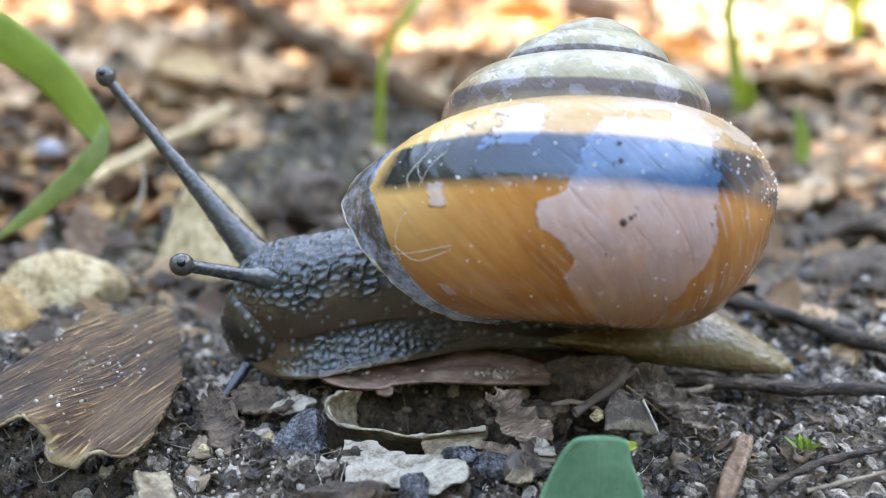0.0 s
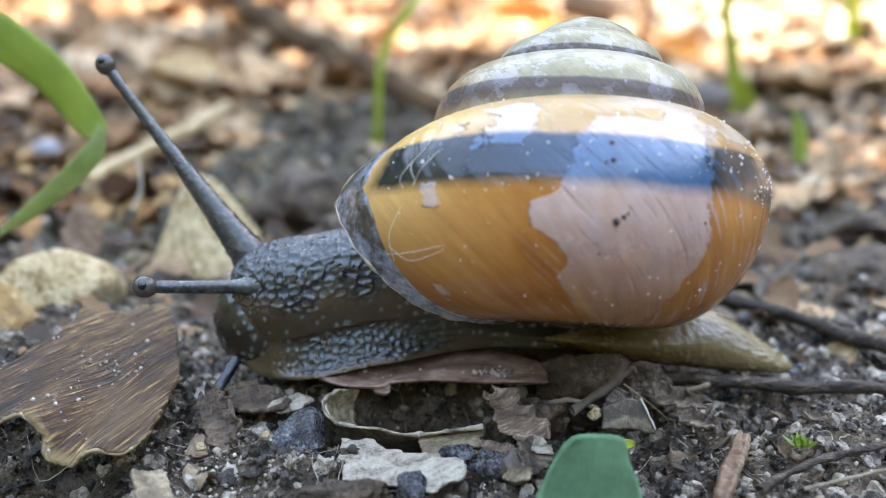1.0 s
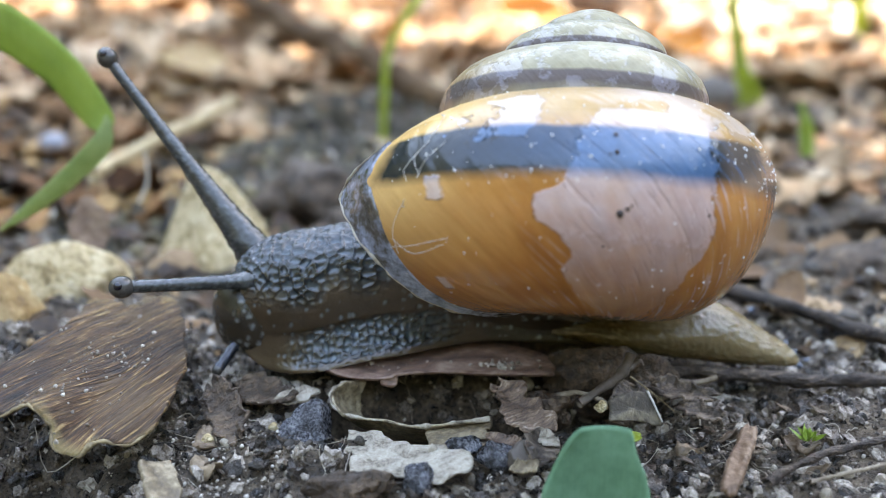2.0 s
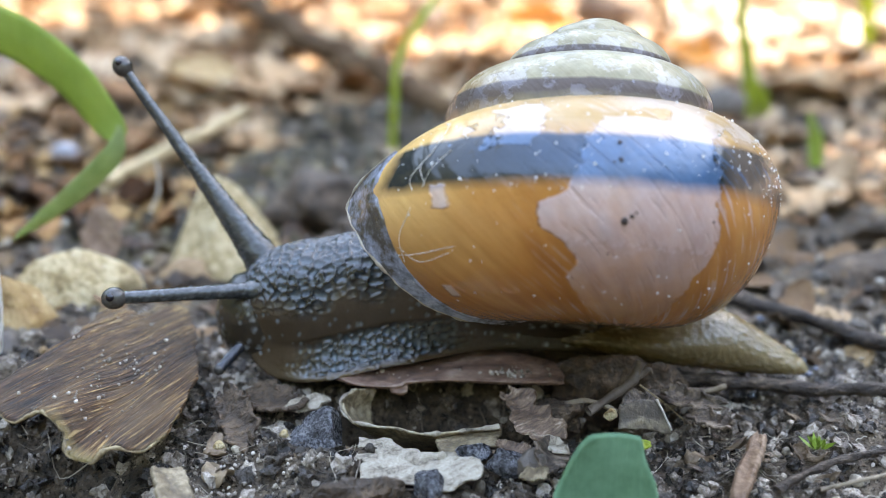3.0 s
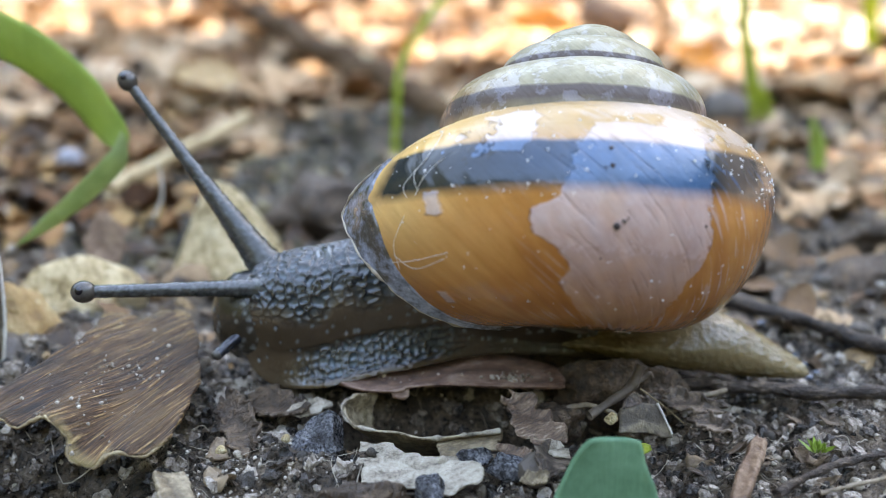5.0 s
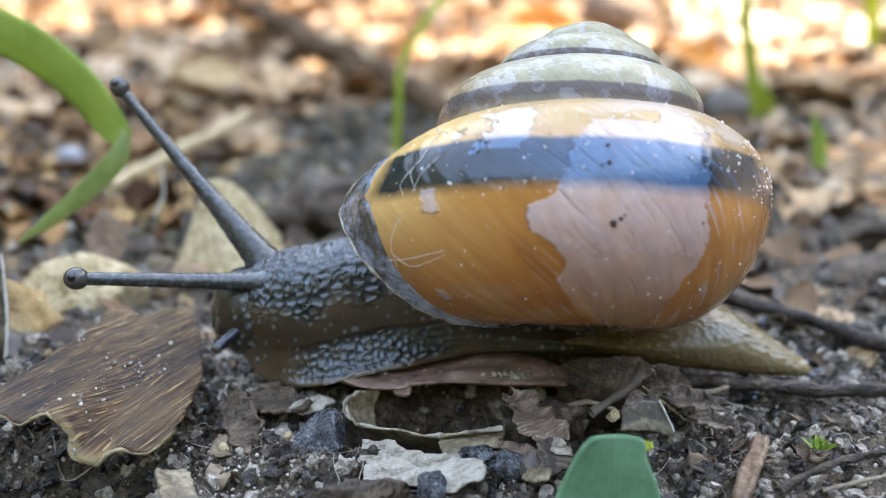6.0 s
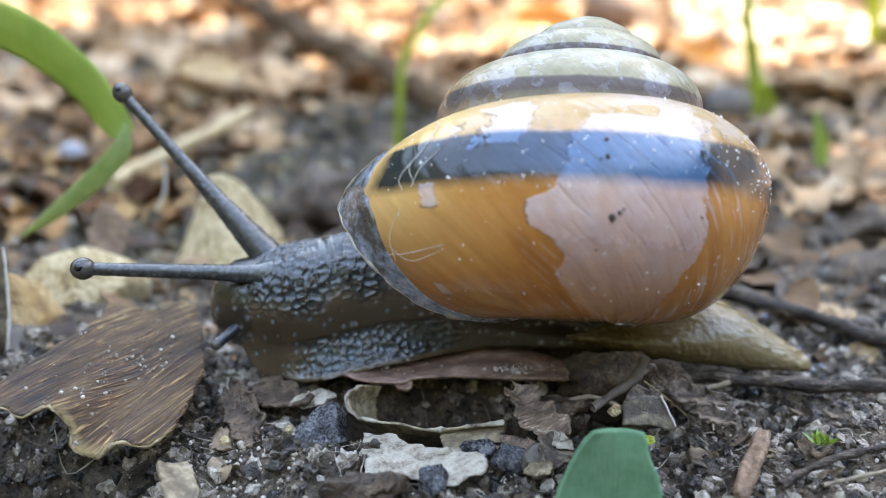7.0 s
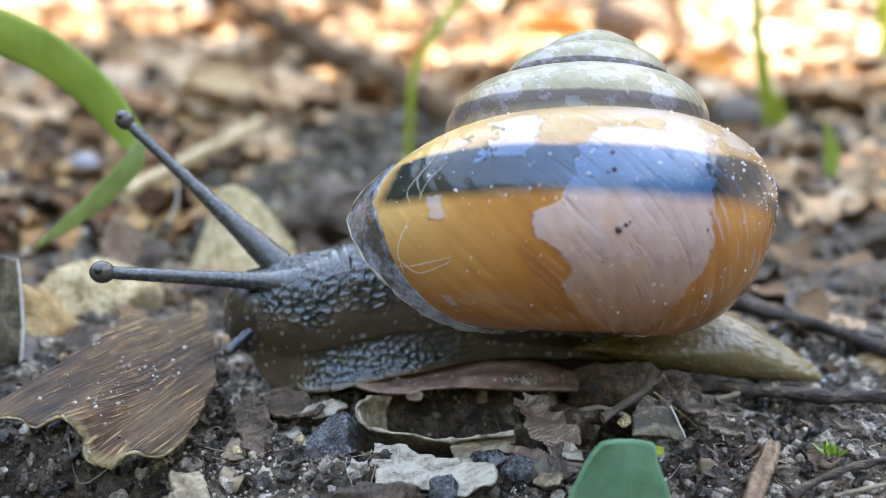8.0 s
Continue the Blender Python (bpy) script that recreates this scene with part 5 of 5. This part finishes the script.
def scatter(name, count, area, sizes, material, seed, label, category, sink=0.3, power=2.5, sub=1, flat=0.75, jag=0.28, clear=()):
    """Loose bits over the ground, one object for what nobody could count."""
    rs = np.random.RandomState(seed)
    bv, bf = ICO[sub]
    x0, x1, y0, y1 = area
    verts, faces = [], []
    pos = np.stack([x0 + (x1 - x0) * rs.rand(count), y0 + (y1 - y0) * rs.rand(count)], 1) * MM
    keep = [not any(a < x < b and c < y < d for a, b, c, d in clear) for x, y in pos / MM]
    pos = pos[keep]
    gz = ground_height(pos[:, 0], pos[:, 1])
    k = 0
    for (x, y), z in zip(pos, gz):
        s = (sizes[0] + (sizes[1] - sizes[0]) * rs.rand() ** power) * MM
        q = bv * (1 + jag * rs.normal(size=(len(bv), 1)).clip(-1.6, 1.6)) * np.array([1, 0.6 + 0.5 * rs.rand(), flat * (0.6 + 0.5 * rs.rand())]) * s
        e = np.array(Euler((rs.rand() * 1.2, rs.rand() * 1.2, rs.rand() * 6.28)).to_matrix())
        verts.append(q @ e.T + (x, y, z + s * (0.5 - sink)))
        faces += [tuple(k + i for i in t) for t in bf]
        k += len(bv)
    return put(name, mesh_of(name, np.concatenate(verts), faces, material, smooth=jag < 0.2), None, None, label, category, "", "stuff")


BARE = ((-5.2, 4.6, -7.2, -2.4), (-3.7, 1.9, -11.9, -7.4), (-21, -16.5, -11, -7))
olive_clod = earthy("olive_clod", [(0.20, (0.010, 0.008, 0.004)), (0.48, (0.030, 0.024, 0.011)), (0.72, (0.070, 0.056, 0.027)), (0.94, (0.26, 0.21, 0.12))], 0.5 * MM, (0.25, 0.8), 0.1, 0.3, None, 0.75).set(Specular_IOR_Level=0.35)
clod_mat = earthy("brown_clod", [(0.20, (0.012, 0.006, 0.003)), (0.48, (0.056, 0.030, 0.012)), (0.70, (0.14, 0.078, 0.034)), (0.92, (0.42, 0.28, 0.15))], 0.5 * MM, (0.25, 0.8), 0.1, 0.3, None, 0.75).set(Specular_IOR_Level=0.35)
scatter("soil_crumbs", 8500, (-26, 28, -15.5, 9), (0.06, 0.52), crumb_mat, 1, "loose dark soil crumbs and grit", "soil", power=3.0, sink=0.5, sub=2, jag=0.24, clear=BARE)
scatter("soil_clods", 5200, (-60, 64, 2, 95), (0.15, 1.3), clod_mat, 2, "clods of moist brown soil", "soil", power=3, sink=0.7)
scatter("soil_clods", 4200, (-28, 4, 22, 105), (0.2, 1.2), olive_clod, 12, "clods of dark olive-brown soil", "soil", power=2.5, sink=0.6)
scatter("pale_grit", 4200, (-28, 28, -17, 10), (0.022, 0.12), grit_mat, 3, "fine pale sand grains on the soil", "grit", sink=0.0, sub=2, jag=0.13, clear=BARE)
scatter("pale_grit", 520, (-12.0, -6.5, -13.5, -7), (0.02, 0.12), grit_mat, 4, "fine pale sand grains on the soil", "grit", sink=-0.1, sub=2, jag=0.13)
scatter("gravel", 900, (-150, 150, 95, 330), (0.6, 4.0), litter_mat, 6, "small stones and clods among the litter", "gravel", sub=2)


def rootlets(name, count, area, seed, label):
    """Fine rootlets and plant fibres strewn over the soil."""
    rs = np.random.RandomState(seed)
    x0, x1, y0, y1 = area
    verts, faces, k = [], [], 0
    for _ in range(count):
        c = np.array([x0 + (x1 - x0) * rs.rand(), y0 + (y1 - y0) * rs.rand()])
        if -24 < c[0] < -13.5 and -13.5 < c[1] < -6:
            continue
        a, ln = rs.rand() * 6.28, 0.8 + 3.2 * rs.rand() ** 2
        d = np.array([math.cos(a), math.sin(a)]) * ln
        q = np.array([-d[1], d[0]]) * rs.normal() * 0.3
        xy = spline([c - d / 2, c + q, c + d / 2], 9)
        z = ground_height(xy[:, 0] * MM, xy[:, 1] * MM) + (0.12 + 0.25 * rs.rand() * np.linspace(0, 1, 9) + 0.1 * rs.rand(9)) * MM
        g = tube_grid(np.concatenate([xy * MM, z[:, None]], 1), np.linspace(1, 0.5, 9) * (0.014 + 0.036 * rs.rand() ** 2) * MM, 4)
        verts.append(g.reshape(-1, 3))
        faces += [tuple(k + i for i in t) for t in grid_faces(9, 4, loop_v=True)]
        k += 36
    return put(name, mesh_of(name, np.concatenate(verts), faces, rootlet_mat), None, None, label, "rootlets", "", "stuff")


rootlet_mat = earthy("rootlet", [(0.2, (0.03, 0.022, 0.016)), (0.5, (0.12, 0.09, 0.065)), (0.8, (0.42, 0.37, 0.29))], 0.6 * MM, (0.4, 0.7), 0.02, 0.3, None, 0.7)
rootlets("rootlets", 620, (-28, 28, -17, 12), 14, "fine brown rootlets and fibres on the soil")


rotten_bits = earthy("rotten_bits", [(0.12, (0.02, 0.010, 0.005)), (0.35, (0.085, 0.044, 0.021)), (0.6, (0.17, 0.095, 0.046)), (0.88, (0.36, 0.24, 0.14))], 2 * MM, (0.5, 0.85), 0.15, 0.25, None, 0.8).set(Specular_IOR_Level=0.3)


def litter(name, count, area, sizes, seed, label, material=litter_mat, clear=()):
    """Many curled leaf scraps lying over each other."""
    rs = np.random.RandomState(seed)
    x0, x1, y0, y1 = area
    nu, nv = 7, 6
    U, V = np.meshgrid(np.linspace(-1, 1, nu), np.linspace(-1, 1, nv), indexing="ij")
    verts, faces, k = [], [], 0
    gf = grid_faces(nu, nv)
    ys = y0 + (y1 - y0) * rs.rand(count) ** 1.4
    xs = x0 + (x1 - x0) * rs.rand(count)
    keep = [not any(a < x < b and c < y < d for a, b, c, d in clear) for x, y in zip(xs, ys)]
    xs, ys = xs[keep], ys[keep]
    for x, y, gz in zip(xs, ys, ground_height(xs * MM, ys * MM) / MM):
        s = sizes[0] + (sizes[1] - sizes[0]) * rs.rand() ** 2
        w = np.clip(1 - np.abs(U) ** 2 * 0.8, 0.1, 1) * (1 + 0.2 * rs.normal(size=U.shape))
        p = np.stack([U * s, V * s * (0.35 + 0.4 * rs.rand()) * w, 0 * U], -1)
        p[..., 2] = (rs.normal() * 0.35) * p[..., 1] ** 2 / s * 2 + rs.normal() * 0.25 * p[..., 0] ** 2 / s + 0.06 * s * rs.normal(size=U.shape)
        e = np.array(Euler((rs.normal() * 0.24, rs.normal() * 0.24, rs.rand() * 6.28)).to_matrix())
        q = p.reshape(-1, 3) @ e.T
        z = gz + 0.3 * s * rs.rand() - 0.25 * q[:, 2].min()
        verts.append((q + (x, y, z)) * MM)
        faces += [tuple(k + i for i in t) for t in gf]
        k += nu * nv
    return put(name, mesh_of(name, np.concatenate(verts), faces, material), None, None, label, "leaf litter", "", "stuff")


litter("leaf_litter", 3800, (-170, 170, 92, 360), (1.2, 6.5), 5, "dry tan and brown leaf litter in dappled sun")
litter("leaf_litter", 900, (34, 260, 150, 330), (2.5, 9), 18, "dry pale leaf litter in full sun", dry_sunlit_litter)
litter("leaf_litter", 1700, (-420, 420, 300, 1100), (6, 26), 7, "dry pale leaf litter in full sun", dry_sunlit_litter)
litter("leaf_litter", 1500, (-900, 900, -900, 1500), (6, 26), 8, "dry tan leaf litter all around", dry_sunlit_litter, ((-160, 160, -140, 330), (-420, 420, 300, 1100)))
# pale grains that also stand in for wet glints on the soil
scatter("pale_grit", 2400, (-70, 70, 8, 100), (0.07, 0.42), grit_mat, 17, "pale grains and stand-in glints scattered over moist soil", "grit", sink=0.0, power=3)
litter("leaf_scraps", 900, (-85, 85, 6, 115), (0.6, 3.0), 9, "small dark leaf scraps on moist soil", rotten_bits, ((-21, 0, 28, 95),))
mould_mat = earthy("leaf_mould", [(0.12, (0.034, 0.013, 0.005)), (0.36, (0.120, 0.052, 0.019)), (0.60, (0.24, 0.118, 0.047)), (0.88, (0.46, 0.28, 0.125))], 2 * MM, (0.6, 0.9), 0.15, 0.25, None, 0.8).set(Specular_IOR_Level=0.2)
litter("leaf_mould", 1700, (-110, -20, 30, 112), (0.7, 2.8), 19, "reddish-brown leaf mould on moist soil", mould_mat)
litter("leaf_mould", 260, (-36, -17, 60, 112), (0.8, 3.0), 22, "pale tan leaf scraps on moist soil", litter_mat)
litter("leaf_mould", 1100, (28, 120, 34, 115), (0.7, 2.8), 20, "tan leaf mould on moist soil", litter_mat)

pebble_mat = earthy("pebble", [(0.12, (0.02, 0.016, 0.012)), (0.4, (0.08, 0.062, 0.045)), (0.65, (0.20, 0.165, 0.12)), (0.92, (0.48, 0.42, 0.33))], 0.5 * MM, (0.25, 0.6), 0.08, 0.3, None, 0.0, 0.8)
scrap_mat = earthy("leaf_scrap", [(0.10, (0.02, 0.012, 0.007)), (0.38, (0.07, 0.045, 0.027)), (0.62, (0.14, 0.092, 0.055)), (0.92, (0.34, 0.25, 0.155))], 1.4 * MM, (0.35, 0.7), 0.15, 0.25, None, 0.0, 0.6)


def scrap_mesh(seed):
    """A small curled scrap of dead leaf, about 2 mm long."""
    rs = np.random.RandomState(seed)
    U, V = np.meshgrid(np.linspace(-1, 1, 12), np.linspace(-1, 1, 9), indexing="ij")
    edge = 1 + 0.30 * value_noise(np.stack([U.ravel() * 2.6 + seed, np.sign(V.ravel()) * 4, 0 * U.ravel()], 1), seed).reshape(U.shape)
    end = 1 + 0.22 * value_noise(np.stack([V.ravel() * 2.6 + seed, np.sign(U.ravel()) * 4, 0 * U.ravel()], 1), seed + 1).reshape(U.shape)
    w = (0.35 + 0.3 * rs.rand()) * np.clip(1 - np.abs(U) ** 2 * (0.2 + 0.6 * rs.rand()), 0.1, 1)
    p = np.stack([U * end, V * w * edge, (0.6 * rs.normal()) * V ** 2 * w + 0.25 * rs.normal() * U ** 2], -1)
    p[..., 2] += 0.08 * value_noise(p.reshape(-1, 3) * 2.2 + seed, seed).reshape(U.shape)
    return sheet_mesh("leaf_scrap", p * MM, 0.10 * MM, scrap_mat)


def strew(name, meshes, count, area, sizes, seed, label, category, group, tilt=0.35, clear=(), lift=0.25):
    """Single bits laid on the ground, kept off the clear boxes."""
    rs = np.random.RandomState(seed)
    made = 0
    while made < count:
        y = area[2] + (area[3] - area[2]) * rs.rand()
        x = (area[0] + (area[1] - area[0]) * rs.rand()) * (1 + max(y, 0) / 60)
        if any(a < x < b and c < y < d for a, b, c, d in clear):
            continue
        s = sizes[0] + (sizes[1] - sizes[0]) * rs.rand() ** 2
        z = ground_at(x, y) + lift * s
        ob = put(name, meshes[made % len(meshes)], None, pose(x * MM, y * MM, z * MM, math.degrees(rs.normal() * tilt), math.degrees(rs.normal() * tilt), rs.rand() * 360), label, category, group)
        ob.scale = (s, s, s)
        made += 1


snail_box, leaf_box, flake_box, stone_box = (-12, 21, -2.8, 4), (-23, -10.5, -12, 3), (-6, 7, -7.5, 0), (-28, -17, 5, 15)
scraps = [scrap_mesh(k) for k in range(200, 212)]
strew("leaf_scrap", scraps, 150, (-26, 30, 4, 75), (0.4, 1.6), 31, "small dark brown scrap of dead leaf on soil", "leaf scrap", "leaf scraps on the soil", clear=(snail_box, stone_box, (-24, 0, 30, 110)))
strew("leaf_scrap", scraps, 60, (-22, 24, -14.5, -2), (0.3, 0.9), 32, "small dark brown scrap of dead leaf on soil", "leaf scrap", "leaf scraps on the soil", clear=(snail_box, leaf_box, flake_box))
pebbles = [stone_mesh("pebble", np.array((1.0, 0.8, 0.7)) * MM, 300 + k, pebble_mat, 0.25, 2, 0.8) for k in range(8)]
strew("pebble", pebbles, 70, (-24, 26, 4, 60), (0.3, 1.3), 33, "small rough brownish pebble on soil", "pebble", "pebbles on the soil", 1.0, (snail_box, stone_box), 0.2)
strew("pebble", pebbles, 130, (-21, 22, -14, -2), (0.10, 0.42), 34, "tiny rough pebble on dark soil", "pebble", "pebbles on the soil", 1.0, (snail_box, leaf_box, flake_box), 0.3)


# ---- unseen shrub, added to keep the sun off the snail ----
def shrub():
    rs = np.random.RandomState(3)
    root = tagged(new("shrub"), "unseen leafy green shrub added to shade the ground", "shrub")
    root.matrix_basis = Matrix.Translation((0.62, 0.50, 0))
    base = np.array([0.62, 0.50, 0])
    U, V = np.meshgrid(np.linspace(-1, 1, 7), np.linspace(-1, 1, 5), indexing="ij")
    gf = grid_faces(7, 5)
    verts, faces, k = [], [], 0
    sv = np.array(to_sun)
    for i in range(520):
        x, y = -0.15 + 0.30 * rs.rand(), -0.10 + 0.28 * rs.rand()
        edge = 0.106 - (2.2 if x > 0 else 0.6) * x + 0.02 * math.sin(x * 37 + 1) + 0.02 * math.sin(x * 90)
        if rs.rand() > np.interp(y, (min(0.06, edge - 0.03), edge, edge + 0.001), (1.0, 0.45, 0.26 if x < 0.0 else 0.03)):
            continue
        h = 0.30 + 0.30 * rs.rand()
        c = np.array([x, y, 0]) + sv * h / sv[2]
        s = 0.026 + 0.016 * rs.rand()
        w = np.clip(1 - np.abs(U) ** 2.2, 0.02, 1) * 0.55
        p = np.stack([U * s, V * s * w, 0.25 * s * (V * w) ** 2 - 0.15 * s * U ** 2], -1).reshape(-1, 3)
        e = np.array(Euler((rs.normal() * 0.4 - 0.5, rs.normal() * 0.4 + 0.3, rs.rand() * 6.28)).to_matrix())
        verts.append(p @ e.T + c - base)
        faces += [tuple(k + q for q in t) for t in gf]
        k += 35
    put("foliage", mesh_of("foliage", np.concatenate(verts), faces, shrub_mat), root, None, "green leaves", "", "", "stuff")
    put("trunk", tube_mesh("trunk", spline([(0, 0, -0.02), (-0.02, 0, 0.2), (-0.05, -0.02, 0.45), (-0.1, -0.04, 0.7)], 24), np.linspace(0.018, 0.008, 24), stick_mat, 10, wobble=0.15), root)
    for tip in ((-0.55, -0.20, 0.46), (-0.20, -0.34, 0.44), (-0.42, 0.05, 0.60), (-0.05, -0.15, 0.62), (-0.62, -0.45, 0.42)):
        put("branch", tube_mesh("branch", spline([(-0.035, -0.01, 0.32), (tip[0] * 0.5, tip[1] * 0.4, tip[2] * 0.95), tip], 20), np.linspace(0.007, 0.0015, 20), stick_mat, 8, wobble=0.15), root)


shrub()


# ---- what moves ----
def motions():
    times = (0, 0.5, 1, 1.5, 3, 3.5, 4, 4.5, 6, 6.5, 7, 7.5, 8)
    slide = (0.49, 0.41, 0.35, 0.29, 0.04, 0, -0.06, -0.11, -0.38, -0.46, -0.52, -0.60, -0.62)
    lift = (0.04, -0.02, -0.01, -0.05, 0.01, 0, 0.01, -0.02, -0.02, -0.02, -0.04, -0.08, -0.07)
    rock = (1.05, 0.91, 0.71, 0.70, 0.08, 0, -0.16, -0.26, -0.50, -0.67, -0.62, -0.62, -0.64)
    far_x = (-16.10, -15.81, -15.94, -16.14, -16.13, -15.77, -15.67, -15.77, -16.55, -16.60, -16.59, -16.93, -17.22)
    far_z = (14.85, 15.32, 15.36, 15.33, 15.37, 15.62, 15.62, 15.32, 14.53, 14.37, 13.92, 13.37, 13.17)
    near_x = (-11.29, -12.05, -12.96, -13.76, -15.36, -15.77, -16.31, -16.63, -17.25, -17.36, -17.02, -17.00, -16.71)
    near_z = (7.11, 6.54, 5.96, 5.63, 5.37, 5.58, 5.45, 5.57, 6.50, 6.40, 6.65, 6.62, 7.03)
    root_x = (-7.65, -7.76, -7.87, -8.00, -8.35, -8.42, -8.51, -8.48, -8.68, -8.72, -8.69, -8.66, -8.61)
    root_z = (6.40, 6.33, 6.37, 6.33, 6.48, 6.57, 6.63, 6.72, 6.91, 6.97, 7.07, 7.08, 7.16)
    tip_x = (-9.90, -10.0, -10.05, -10.22, -10.87, -11.04, -11.09, -11.05, -11.1, -11.19, -11.23, -11.21, -11.18)
    tip_z = (-0.01, 0.15, 0.36, 0.65, 1.29, 1.68, 1.95, 2.15, 2.55, 2.58, 2.40, 2.40, 2.66)
    in_x = (-8.83, -9.05, -9.2, -9.5, -9.8, -10.03, -10.1, -10.0, -10.15, -10.24, -10.31, -10.25, -10.12)
    in_z = (1.30, 1.48, 1.58, 1.70, 2.26, 2.61, 2.80, 2.86, 3.15, 3.16, 2.95, 2.98, 3.38)
    # how far the snout hangs down and forward
    hang = (1.0, 0.95, 0.9, 0.8, 0.35, 0.3, 0.25, 0.2, 0.1, 0.1, 0.0, 0.0, 0.0)
    rows = {ob: [] for ob in (snail, tail, head, far_stalk, near_stalk, near_sleeve, lower_stalk)}

    def aimed(tip, root, y_tip, y_root):
        """A pose at the tip whose +x points back to the root."""
        a, b = Vector((tip[0], y_tip, tip[1])) * MM, Vector((root[0], y_root, root[1])) * MM
        x = (b - a).normalized()
        y = Vector((0, 0, 1)).cross(x).normalized()
        z = x.cross(y)
        m = Matrix((x, y, z)).transposed().to_4x4()
        m.translation = a
        return m

    for i, t in enumerate(times):
        m = Matrix.Translation(SN_PIVOT + Vector((slide[i], 0, lift[i])) * MM) @ pose(0, 0, 0, 0, rock[i], 0) @ Matrix.Translation(SN_BASE - SN_PIVOT)
        inv = m.inverted()
        rows[snail].append((t, m))
        rows[tail].append((t, inv @ Matrix.Translation(SN_BASE)))
        dx, dz = root_x[i] + 8.42, root_z[i] - 6.57
        rows[head].append((t, inv @ pose((-9.75 + dx * 0.6 + 1.05 * hang[i]) * MM, (-0.3 - 0.45 * hang[i]) * MM, (3.5 + dz * 0.5 - 0.45 * hang[i]) * MM, 0, 8 - 22 * hang[i], 0)))
        rows[far_stalk].append((t, inv @ aimed((far_x[i], far_z[i]), (-8.6 + dx, 4.9 + dz), 3, 1.0)))
        near = aimed((near_x[i], near_z[i]), (-6.0 + dx, 4.9 + dz * 0.6), -4, -0.5)
        rows[near_stalk].append((t, inv @ near))
        back = Vector((-6.0 + dx, -0.5, 4.9 + dz * 0.6)) * MM
        sleeve = near.copy()
        sleeve.translation = back - near.to_3x3() @ Vector((5.9 * MM, 0, 0))
        rows[near_sleeve].append((t, inv @ sleeve))
        rows[lower_stalk].append((t, inv @ aimed((tip_x[i], tip_z[i]), (in_x[i], in_z[i]), -2.9, -1.6)))
    for ob, r in rows.items():
        walk(ob, r)


motions()
